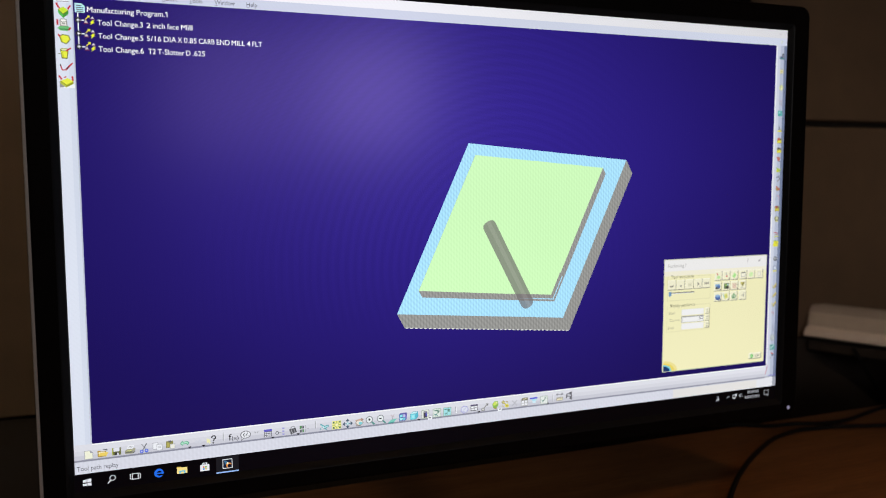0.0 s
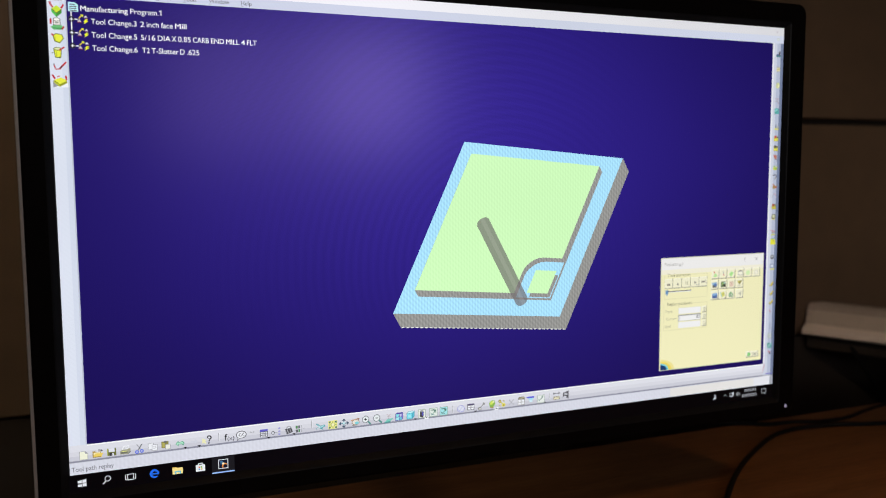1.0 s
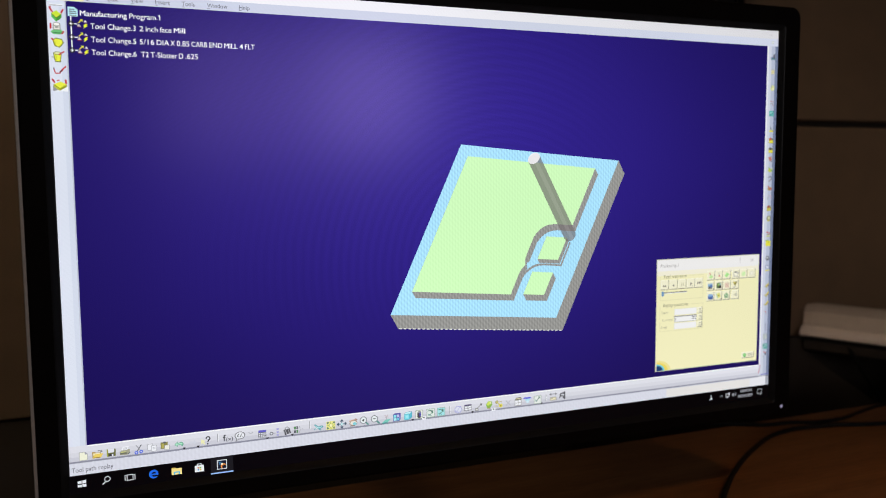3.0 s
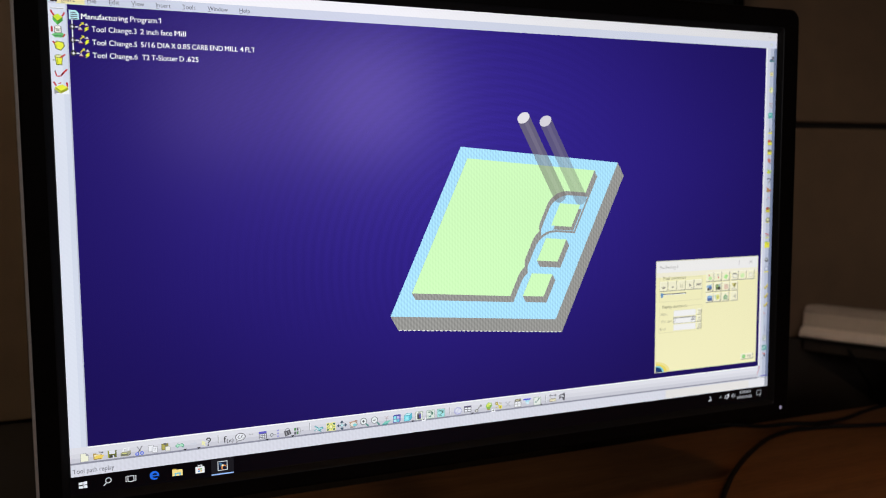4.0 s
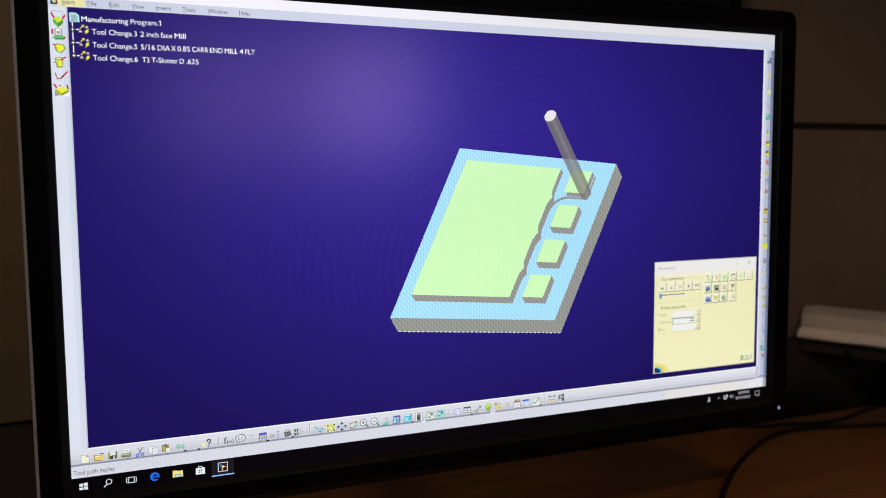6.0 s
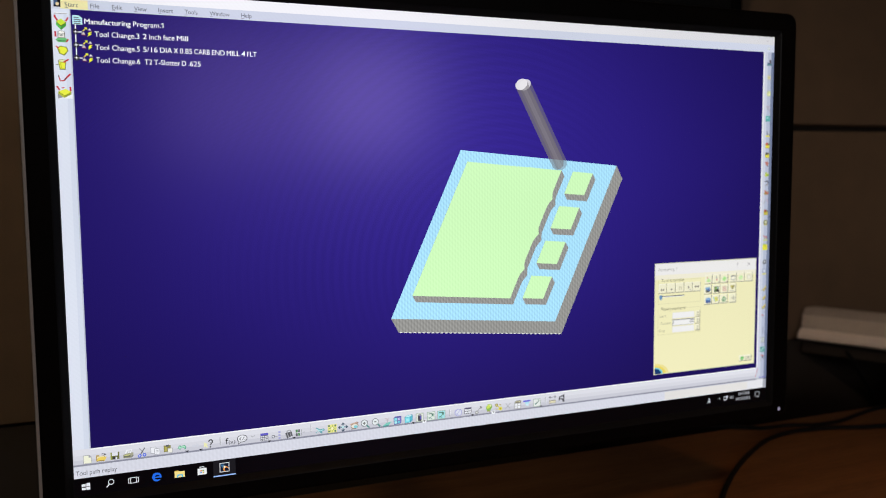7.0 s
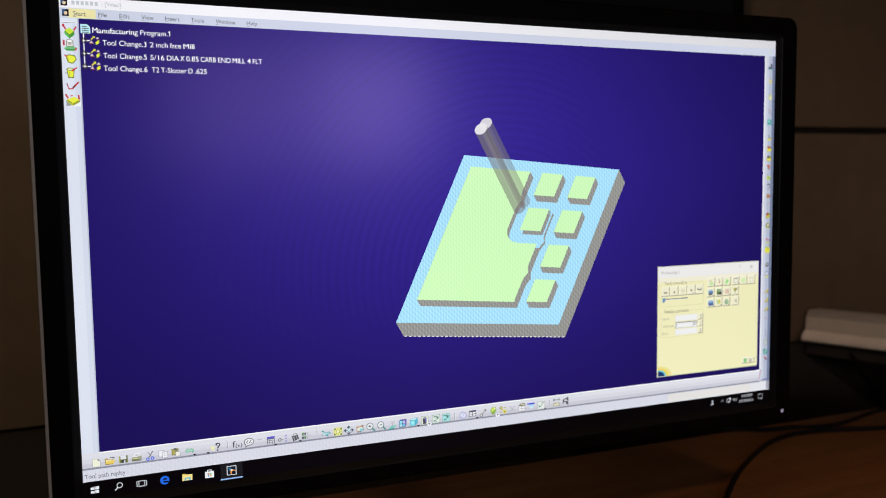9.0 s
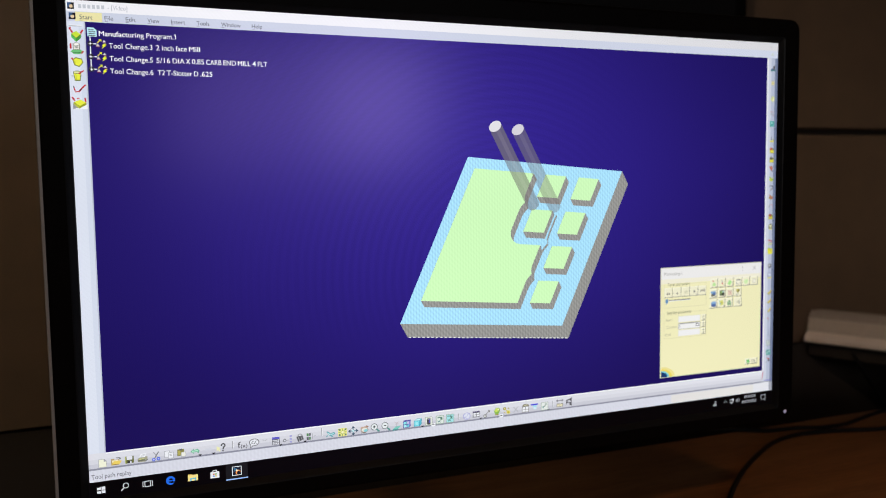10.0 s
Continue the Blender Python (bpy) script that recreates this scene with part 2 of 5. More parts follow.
def tube(bm, pts, r, n=10):
    pts = [Vector(p) for p in pts]
    loops = []
    for i, p in enumerate(pts):
        ahead = (pts[min(i + 1, len(pts) - 1)] - pts[max(i - 1, 0)]).normalized()
        side = ahead.cross(Vector((0, 0, 1))).normalized()
        up = side.cross(ahead)
        loops.append([p + r * (math.cos(2 * math.pi * k / n) * side + math.sin(2 * math.pi * k / n) * up) for k in range(n)])
    loft(bm, loops, True, True)
    for f in bm.faces:
        f.smooth = True


def spline(knots, steps=14):
    """A smooth line through the knots."""
    k = [Vector(p) for p in knots]
    k = [k[0] * 2 - k[1]] + k + [k[-1] * 2 - k[-2]]
    out = []
    for i in range(1, len(k) - 2):
        for s in range(steps):
            t = s / steps
            out.append(0.5 * (2 * k[i] + (k[i + 1] - k[i - 1]) * t + (2 * k[i - 1] - 5 * k[i] + 4 * k[i + 1] - k[i + 2]) * t * t
                              + (3 * k[i] - k[i - 1] - 3 * k[i + 1] + k[i + 2]) * t ** 3))
    return out + [k[-2]]


# ---- the room ----
DESK, BACK = 0.75, 0.45
tagged(boxed("floor", (-2.2, 2.6, -2.2, 0.62, -0.05, 0.0), M_FLOOR), "dark carpet floor of the office", "floor", kind="structure")
tagged(boxed("ceiling", (-2.2, 2.6, -2.2, 0.62, 2.5, 2.55), M_PLAIN), "plain painted ceiling", "ceiling", kind="structure")
tagged(boxed("wall_west", (-2.3, -2.2, -2.2, 0.62, 0, 2.5), M_PLAIN), "plain painted wall", "wall", kind="structure")
tagged(boxed("wall_east", (2.6, 2.7, -2.2, 0.62, 0, 2.5), M_PLAIN), "plain painted wall", "wall", kind="structure")
bm = bmesh.new()
for dims in ((-2.2, -0.10, -2.2, -2.1, 0, 2.5), (0.76, 2.6, -2.2, -2.1, 0, 2.5), (-0.10, 0.76, -2.2, -2.1, 0, 1.07), (-0.10, 0.76, -2.2, -2.1, 1.53, 2.5)):
    box(bm, *dims)
tagged(part("wall_south", bm, M_PLAIN, None), "plain painted wall with a low window", "wall", kind="structure")
# window out of view, inferred from the glow reflected in the display
win = empty("window_1", (0.23, -2.1, 1.30), "white-framed window of two panes in the painted wall", "window", "structure")
for x0, x1 in ((-0.33, -0.31), (0.14, 0.17), (0.51, 0.53)):
    boxed("window_frame", (x0, x1, -0.08, -0.02, -0.23, 0.23), M_WHITE, win, 0.002)
for x0, x1 in ((-0.31, 0.14), (0.17, 0.51)):
    for z0, z1 in ((-0.23, -0.21), (0.21, 0.23)):
        boxed("window_frame", (x0, x1, -0.08, -0.02, z0, z1), M_WHITE, win, 0.002)
wall = empty("wall_north", (0, BACK, 0), "brown panelled wall with a dark horizontal joint", "wall", "structure")
boxed("backing", (-2.2, 2.6, 0.02, 0.17, 0, 2.5), M_JOINT, wall, label="dark backing in the joint")
boxed("panel", (-2.2, 0.1, 0.0, 0.02, 0.76, 2.5), M_WALL, wall, 0.0012)
boxed("panel", (0.102, 2.6, 0.0, 0.02, 0.76, 1.0835), M_WALL, wall, 0.004)
boxed("panel", (0.102, 2.6, 0.0, 0.02, 1.0925, 2.5), M_WALL, wall, 0.004)
# shade low on the wall, put into a darker panel
boxed("shaded_lower_wall", (-2.2, 2.6, 0.004, 0.02, 0, 0.757), M_DARK, wall, 0.0012, "lower wall with its shade put into the colour")

# the black board on the wall behind the monitor
board = empty("wall_board", (0.140, BACK, 1.36), "black board hung on the brown wall behind the monitor", "board")
boxed("panel", (-0.40, 0.462, -0.022, -0.008, -0.22, 0.24), M_BLACK, board)
boxed("frame_side", (-0.41, -0.395, -0.028, 0.0, -0.23, 0.25), M_SHELL, board, 0.002)
boxed("frame_side", (0.455, 0.47, -0.028, 0.0, -0.23, 0.25), M_SHELL, board, 0.002)
boxed("frame_rail", (-0.395, 0.455, -0.028, 0.0, 0.235, 0.25), M_SHELL, board, 0.002)
boxed("frame_rail", (-0.395, 0.455, -0.028, 0.0, -0.23, -0.215), M_SHELL, board, 0.002)

# the desk
desk = empty("desk", (0.1, -0.05, 0), "brown wooden desk with a satin top", "desk")
boxed("desktop", (-0.95, 1.05, -0.42, 0.205, DESK - 0.03, DESK), M_WOOD, desk, 0.003)
for x in (-0.9, 0.96):
    boxed("side_panel", (x, x + 0.03, -0.38, 0.19, 0.0, DESK - 0.031), M_WOOD, desk, 0.002)

# the pale rail that juts out beside the monitor
rail = new("cable_rail")
rail.matrix_world = Matrix.Translation((0.759, 0.444, DESK)) @ pose(0, 0, 0, 0, 0, -67)
tagged(rail, "off-white plastic rail jutting out from the brown wall", "rail")
# light and shade over the rail's faces are put into three colours
SECTIONS = (("rail_body", M_RAIL, "rail face, its shade put into a taupe colour", [(0.0, 0.029), (0.0025, 0.050), (0.036, 0.050), (0.036, 0.029)]),
            ("rail_top", M_RAILTOP, "rail top, its deeper shade put into the colour", [(0.0025, 0.0501), (0.007, 0.056), (0.014, 0.060), (0.036, 0.060), (0.036, 0.0501)]),
            ("lower_lip", M_WHITE, "off-white rounded lower lip", [(0.036, 0.0289), (0.036, 0.014), (0.0, 0.014), (-0.011, 0.0135), (-0.014, 0.016), (-0.013, 0.021), (-0.009, 0.025), (-0.005, 0.028), (0.0, 0.0289)]))
for name, material, label, sec in SECTIONS:
    bm = bmesh.new()
    loft(bm, [[(x, y, z) for y, z in sec] for x in (0.0, 0.42)], True, True)
    part(name, bm, material, rail, label)
boxed("bracket", (0.0, 0.20, 0.004, 0.034, -0.010, 0.0138), M_DARK, rail, 0.002, "dark brown bracket under the rail")


# ---- the monitor ----
PX = 0.5314 / 1920


def rim(hx, hz, r, y):
    """A loop of the monitor's outer rim, which reaches a little further at its top and one side."""
    return [(x + 0.0014, y, z + 0.0019) for x, y, z in ring_points(hx + 0.0014, hz + 0.0019, r, y)]


mon = empty("monitor", (0, 0, DESK), "black widescreen computer monitor switched on, held over the desk", "monitor")
ZC = 0.23
bm = bmesh.new()
loft(bm, [rim(0.2838, 0.165, 0.009, 0.026), rim(0.2838, 0.165, 0.009, -0.0008)])
part("side_band", bm, M_SHELL, mon).location = (0, 0, ZC)
bm = bmesh.new()
loft(bm, [rim(0.2838, 0.165, 0.009, -0.0008), rim(0.2834, 0.1646, 0.0088, -0.0020), rim(0.2824, 0.1636, 0.0082, -0.0028)])
part("edge_trim", bm, M_BEZEL, mon, "bevelled black edge").location = (0, 0, ZC)
# the bevel's highlight, put in as a pale strip on this side only
boxed("edge_highlight", (-0.28455, -0.28265, -0.0030, -0.0006, ZC - 0.157, ZC + 0.157), M_HIGHLIGHT, mon, 0.0005, "highlight on the edge, painted as a thin pale strip")
bm = bmesh.new()
loft(bm, [rim(0.2824, 0.1636, 0.0082, -0.0028), rim(0.2815, 0.1627, 0.008, -0.0031), ring_points(0.2705, 0.1542, 0.003, -0.0031)])
bezel = part("bezel", bm, M_BEZEL, mon, "glossy black bezel")
bezel.location = (0, 0, ZC)
bm = bmesh.new()
loft(bm, [ring_points(0.2705, 0.1542, 0.003, -0.0031), ring_points(0.2698, 0.1535, 0.0025, -0.0028), ring_points(0.2662, 0.1499, 0.0005, 0.0004)])
part("inner_lip", bm, M_LIP, bezel, "sloping satin black inner edge")
bm = bmesh.new()
loft(bm, [rim(0.2838, 0.165, 0.009, 0.026), ring_points(0.270, 0.152, 0.02, 0.036), ring_points(0.19, 0.11, 0.03, 0.055), ring_points(0.17, 0.09, 0.03, 0.058)], True)
part("back_shell", bm, M_SHELL, mon).location = (0, 0, ZC)
boxed("mount_plate", (-0.05, 0.05, 0.0575, 0.066, ZC - 0.05, ZC + 0.05), M_FOOT, mon, 0.002)
bm = bmesh.new()
tube(bm, [(0, 0.065, ZC), (0, 0.20, ZC), (0, 0.438, ZC)], 0.017, 16)
part("wall_arm", bm, M_FOOT, mon, "dull black arm to the wall")
boxed("wall_plate", (-0.045, 0.045, 0.436, 0.4505, ZC - 0.09, ZC + 0.09), M_FOOT, mon, 0.003)
# the maker's mark as plain bars, and the power light
bm = bmesh.new()
for i, w in enumerate((5, 4, 4, 3, 5, 4)):
    x = -0.0085 + i * 0.0046
    box(bm, x, x + w * 0.0007, -0.0034, -0.0031, -0.1625, -0.1600)
part("maker_mark", bm, M_LOGO, bezel, "dull grey mark as plain bars")
bm = bmesh.new()
bmesh.ops.create_uvsphere(bm, u_segments=16, v_segments=8, radius=0.0015)
bmesh.ops.scale(bm, vec=(1, 0.35, 1), verts=bm.verts)
bmesh.ops.translate(bm, vec=(0.2776, -0.0031, -0.1578), verts=bm.verts)
part("power_light", bm, M_LED, bezel, "small pale violet power light")


# ---- the picture on the display: places in display dots, 1920 x 1080 ----
def fx(u):
    return (u - 960) * PX


def fz(v):
    return (540 - v) * PX


LAYER = 0.00005


def flat(faces, layer=0.0, at=(960, 540)):
    """A bmesh of flat faces: (points in dots, material index, layer)."""
    bm = bmesh.new()
    for pts, slot, up in faces:
        f = bm.faces.new([bm.verts.new(((u - at[0]) * PX, -(layer + up) * LAYER, (at[1] - v) * PX)) for u, v in pts])
        f.material_index = slot
        f.normal_update()
        if f.normal.y > 0:
            f.normal_flip()
    return bm


def rect(u0, v0, u1, v1):
    return [(u0, v0), (u1, v0), (u1, v1), (u0, v1)]


def disc(u, v, r, rv=None, n=20, a0=0, a1=360):
    rv = r if rv is None else rv
    return [(u + r * math.cos(radians(a0 + (a1 - a0) * i / n)), v + rv * math.sin(radians(a0 + (a1 - a0) * i / n))) for i in range(n)]


def bar(u0, v0, u1, v1, w):
    d = math.hypot(u1 - u0, v1 - v0)
    nx, ny = -(v1 - v0) / d * w / 2, (u1 - u0) / d * w / 2
    return [(u0 + nx, v0 + ny), (u1 + nx, v1 + ny), (u1 - nx, v1 - ny), (u0 - nx, v0 - ny)]


panel = boxed("display_panel", (-0.2664, 0.2664, 0.0004, 0.012, -0.1502, 0.1502), glow((6, 6, 8)), mon, label="lit display with a milling program on it")
panel.location = (0, 0, ZC)

C = dict(w=(240, 242, 247), g=(214, 217, 226), lg=(228, 230, 238), mg=(150, 152, 158), dg=(70, 72, 78), k=(18, 18, 20), y=(224, 230, 46), r=(190, 40, 50),
         gr=(120, 205, 110), dgr=(60, 120, 60), b=(60, 90, 225), db=(40, 40, 160), c=(90, 215, 230), t=(60, 170, 165), o=(235, 150, 60), p=(240, 205, 205),
         cream=(244, 240, 196), pale=(240, 238, 170), gold=(230, 212, 74), vi=(190, 195, 235), warm=(238, 232, 190), te=(150, 160, 40))


def screen_part(name, shapes, layer, label=""):
    """shapes: (points, colour key); each lies a little over the one before."""
    keys = []
    for _, c in shapes:
        if c not in keys:
            keys.append(c)
    us, vs = [p[0] for s in shapes for p in s[0]], [p[1] for s in shapes for p in s[0]]
    at = ((min(us) + max(us)) / 2, (min(vs) + max(vs)) / 2)
    ob = part(name, flat([(s, keys.index(c), 0.12 * i) for i, (s, c) in enumerate(shapes)], layer, at), [glow(C[k] if isinstance(k, str) else k) for k in keys], panel, label)
    ob.location = (fx(at[0]), 0, fz(at[1]))
    return ob


def words(text, u0, u1, base, cap, colour, layer=3, parent=None, bold=0.0):
    """A line of writing from u0 to u1, its capitals cap dots high."""
    data = bpy.data.curves.new("words", "FONT")
    data.body, data.size, data.offset = text, 1.0, 0.0 if "M" in text else bold * 0.012
    tmp = new("words", data)
    bpy.context.view_layer.update()
    me = bpy.data.meshes.new_from_object(tmp.evaluated_get(bpy.context.evaluated_depsgraph_get()))
    bpy.data.objects.remove(tmp)
    co = np.zeros(len(me.vertices) * 3)
    me.vertices.foreach_get("co", co)
    co = co.reshape(-1, 3)
    x0, x1 = co[:, 0].min(), co[:, 0].max()
    sx, sz = (u1 - u0) * PX / (x1 - x0), cap * PX / 0.70
    co = np.stack([(co[:, 0] - x0) * sx, np.zeros(len(co)), co[:, 1] * sz], 1)
    me.vertices.foreach_set("co", co.ravel())
    me.update()
    if bold and "M" in text:
        # a heavier hand: the same letters again, a little to either side
        heavy = bmesh.new()
        for i, shift in enumerate((0, -bold, bold)):
            heavy.from_mesh(me)
            heavy.verts.ensure_lookup_table()
            for v in heavy.verts[len(co) * i:]:
                v.co += Vector((shift * PX, -0.1 * i * LAYER, 0))
        heavy.to_mesh(me)
        heavy.free()
        co = np.array([v.co for v in me.vertices])
    # each word is a piece of its own
    bm = bmesh.new()
    bm.from_mesh(me)
    left, islands = set(bm.verts), []
    while left:
        stack, found = [left.pop()], []
        while stack:
            v = stack.pop()
            found.append(v.index)
            for e in v.link_edges:
                o = e.other_vert(v)
                if o in left:
                    left.discard(o)
                    stack.append(o)
        islands.append((min(co[i, 0] for i in found), max(co[i, 0] for i in found), set(found)))
    bm.free()
    islands.sort(key=lambda q: q[0])
    groups, reach = [], -9.0
    for lo, hi, found in islands:
        if not groups or lo - reach > 0.17 * sx:
            groups.append(set())
        groups[-1] |= found
        reach = max(reach, hi)
    texts = text.split()
    for i, found in enumerate(groups):
        bm = bmesh.new()
        bm.from_mesh(me)
        bmesh.ops.delete(bm, geom=[v for v in bm.verts if v.index not in found], context="VERTS")
        said = texts[i] if len(texts) == len(groups) else text
        ob = part("word", bm, glow(colour), parent or panel, "writing: " + said)
        ob.location = (fx(u0), -layer * LAYER, fz(base))
    bpy.data.meshes.remove(me)


# window bars
view = screen_part("viewport", [(rect(36, 44, 1881, 977), (37, 22, 112))], 0, "deep blue drawing area")
# painted falloff: the viewport glows less away from its peak
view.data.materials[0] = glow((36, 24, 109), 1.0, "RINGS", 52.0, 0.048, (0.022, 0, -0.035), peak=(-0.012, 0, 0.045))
title = screen_part("title_bar", [(rect(0, 0, 1920, 23), (241, 242, 247))], 0, "white title bar")
# the title bar's dimming towards the far end is painted the same way
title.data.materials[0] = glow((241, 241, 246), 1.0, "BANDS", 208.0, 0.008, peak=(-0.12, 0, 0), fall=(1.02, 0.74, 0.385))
screen_part("menu_bar", [(rect(0, 23, 1920, 44), (205, 211, 228)), (rect(17, 24, 70, 43), (236, 228, 170))], 0, "pale menu bar with a highlighted first entry")
screen_part("side_toolbar", [(rect(0, 44, 36, 977), (220, 226, 240))], 0, "pale toolbar down the side")
screen_part("toolbar_edge", [(rect(33.5, 44, 36, 977), (188, 194, 212))], 0.5)
screen_part("toolbar_shade", [(rect(23, 56, 33.5, 977), (211, 218, 234))], 0.5)
screen_part("toolbar_mark", [(bar(5, 52, 29, 52, 1.5), "w"), (bar(5, 53.6, 29, 53.6, 1.2), "mg")], 1)
screen_part("side_toolbar", [(rect(1881, 44, 1920, 1012), (203, 208, 222))], 0, "pale toolbar down the far side")
screen_part("toolbar_edge", [(rect(1881, 44, 1887, 977), (230, 232, 240))], 0.5)
# dimming towards the display's edge, put into two darker strips
screen_part("toolbar_shade", [(rect(1897, 44, 1910, 1012), (180, 188, 208))], 0.5)
screen_part("toolbar_shade", [(rect(1910, 44, 1920, 1012), (116, 128, 158))], 0.5)
screen_part("toolbar_mark", [(bar(1890, 1008, 1918, 1008, 2.5), (110, 105, 190))], 1)
screen_part("toolbar_mark", [(bar(1887, 978, 1880, 1004, 2), (200, 120, 140))], 1)
screen_part("toolbar_edge", [(rect(36, 977, 1881, 980), (246, 246, 251))], 0.5)
screen_part("toolbar_edge", [(rect(0, 1010.5, 1881, 1014.5), (142, 144, 160))], 0.5)
screen_part("bottom_toolbar", [(rect(0, 977, 1881, 1013), (222, 223, 232))], 0, "pale toolbar along the bottom")
screen_part("toolbar_shade", [(rect(0, 991, 1881, 1001.5), (215, 216, 225))], 0.15)
screen_part("toolbar_shade", [(rect(0, 1001, 1881, 1011), (203, 204, 215))], 0.25)
# the last patch repeats that edge dimming in its colour
status = screen_part("status_bar", [(rect(0, 1014.5, 1920, 1041), (222, 223, 234)), (rect(1548, 1016, 1848, 1040), (226, 224, 222)), (rect(1848, 1013, 1908, 1040), (226, 227, 233)), (rect(1908, 1013, 1920, 1040), (160, 164, 176))], 0, "pale status bar")
status.data.materials[0] = glow((216, 218, 230), 1.0, "BANDS", 136.0, 0.022)
screen_part("taskbar", [(rect(0, 1041, 1920, 1080), (3, 3, 4)), (rect(292, 1041, 342, 1077), (26, 26, 30)), (rect(292, 1077, 342, 1080), (150, 185, 240))], 0, "black taskbar")

screen_part("window_button", [(bar(1890, 10, 1894, 15, 1.5), (196, 190, 198)), (bar(1894, 15, 1898, 10, 1.5), (196, 190, 198))], 3)
screen_part("window_button", [(rect(1896, 30, 1904, 37), (190, 200, 190)), (rect(1897.5, 31.5, 1902.5, 35.5), (222, 226, 232))], 3)
# writing
for text, a, b in (("Start", 26, 51), ("File", 75, 92), ("Edit", 117, 137), ("View", 161, 186), ("Insert", 210, 240), ("Tools", 264, 291), ("Window", 317, 360), ("Help", 385, 408)):
    words(text, a, b, 38.5, 9, (84, 88, 100))
    screen_part("underline", [(bar(a, 40.7, a + 6, 40.7, 1), (110, 114, 126))], 3)
for i in range(6):
    screen_part("name_bar", [(rect(24 + 9 * i, 8, 30 + 9 * i, 16), (196, 200, 208))], 3)
words("- [Video]", 82, 121, 16, 9, (178, 182, 192))
TREE = (250, 250, 254)
LINES = ((72, (("Manufacturing", 62, 152.5), ("Program.1", 157.5, 219))),
         (97, (("Tool", 81, 108), ("Change.3", 114, 169), ("2", 176, 184), ("inch", 189, 213), ("face", 217.5, 241), ("Mill", 246, 269))),
         (124, (("Tool", 81, 108), ("Change.5", 114, 169), ("5/16", 176, 205), ("DIA", 210, 235.5), ("X", 238, 247.5), ("0.85", 251, 277), ("CARB", 281.5, 314.5), ("END", 319, 346.5), ("MILL", 351, 379), ("4", 383, 391.5), ("FLT", 395.5, 417))),
         (150.5, (("Tool", 81, 108), ("Change.6", 114, 169), ("T2", 178, 193), ("T-Slotter", 197, 251), ("D", 254.5, 263.5), (".625", 268, 294))))
for base, line in LINES:
    for text, a, b in line:
        words(text, a, b, base, 11, TREE, bold=0.2)
screen_part("one_flag", [(bar(214.4, 64.0, 217.6, 61.6, 1.5), TREE)], 3)
words("Tool path replay", 4, 87, 1034, 10, (100, 102, 112))

# the tree beside the writing
screen_part("tree_icon", [([(39, 55), (52, 55), (58, 61), (58, 74), (39, 74)], (190, 232, 240)), (bar(42, 60, 52, 60, 1.6), "dg"), (bar(42, 64, 55, 64, 1.6), "dg"), (bar(42, 68, 55, 68, 1.6), "dg"), (bar(42, 72, 55, 72, 1.4), "dg")], 2)
screen_part("tree_line", [(rect(43.3, 74, 45.3, 143), TREE)] + [(rect(44, v - 1, 56, v + 1), TREE) for v in (89, 116, 142.5)], 2)
for v in (89, 116, 142.5):
    screen_part("tree_knob", [(disc(44.3, v, 5.8), "dg"), (disc(44.3, v, 5.0), "k"), (bar(41, v, 47.6, v, 1.6), "w"), (bar(44.3, v - 3.3, 44.3, v + 3.3, 1.6), "w")], 3)
    screen_part("tree_icon", [([(55, v + 5), (63, v + 5), (59, v - 1)], (205, 190, 196)), (bar(55, v + 6, 64, v + 6, 1.6), (120, 40, 70)), ([(68, v - 4), (75, v - 4), (71.5, v - 9)], (214, 206, 220)), (bar(68, v - 3, 76, v - 3, 1.4), (110, 40, 80)),
                              (bar(58, v - 2, 64, v - 8, 2), "gold"), ([(61, v - 10), (66.5, v - 10), (66.5, v - 4.5)], "y"), ([(71, v - 1), (76, v - 1), (72.5, v + 2.5), (76, v + 3), (66.5, v + 9.5), (69.5, v + 4.5), (66.5, v + 4)], "y")], 2)

# icons of the title and menu
for u, v in ((9, 12), (11, 33)):
    screen_part("program_icon", [(rect(u - 6, v - 7, u + 7, v + 7), "k"), ([(u - 6, v - 7), (u + 2, v - 7), (u - 2, v + 4), (u - 6, v + 1)], (60, 90, 130)), (disc(u + 1, v + 1, 3.5), (225, 200, 160))], 2)

# icons of the side toolbar
EDGE, LIME, PEEL = (96, 110, 40), (200, 226, 60), (232, 236, 70)
screen_part("toolbar_icon", [([(8, 70), (17, 79), (17, 87), (8, 77)], (90, 190, 90)), ([(17, 79), (27, 71), (27, 78), (17, 87)], (70, 150, 60)), ([(8, 70), (18, 64), (27, 71), (17, 79)], LIME), (bar(8, 70, 17, 79, 1.2), EDGE), (bar(17, 79, 27, 71, 1.2), EDGE), (bar(5, 59, 11, 68, 3.2), "r"), (bar(31, 61, 26, 69, 3.2), "r"), (bar(4, 58, 8, 58, 2.4), "r")], 2)
screen_part("toolbar_icon", [([(5, 107), (12, 102), (24, 102), (31, 107), (24, 112), (11, 112)], (110, 190, 120)), (bar(9, 109, 27, 109, 1.6), (60, 120, 70)), (rect(10, 91, 24, 103), (120, 122, 116)), (rect(11.4, 92, 22.6, 102), (226, 224, 218)), (disc(17, 91.5, 7, 3.6), (120, 122, 116)), (disc(17, 91.5, 5.6, 2.6), (244, 243, 240)), (rect(14, 96, 20, 99), (150, 152, 146)), (rect(4, 90, 7.6, 101), "r"), (bar(26, 111, 30, 105, 2.6), "r")], 2)
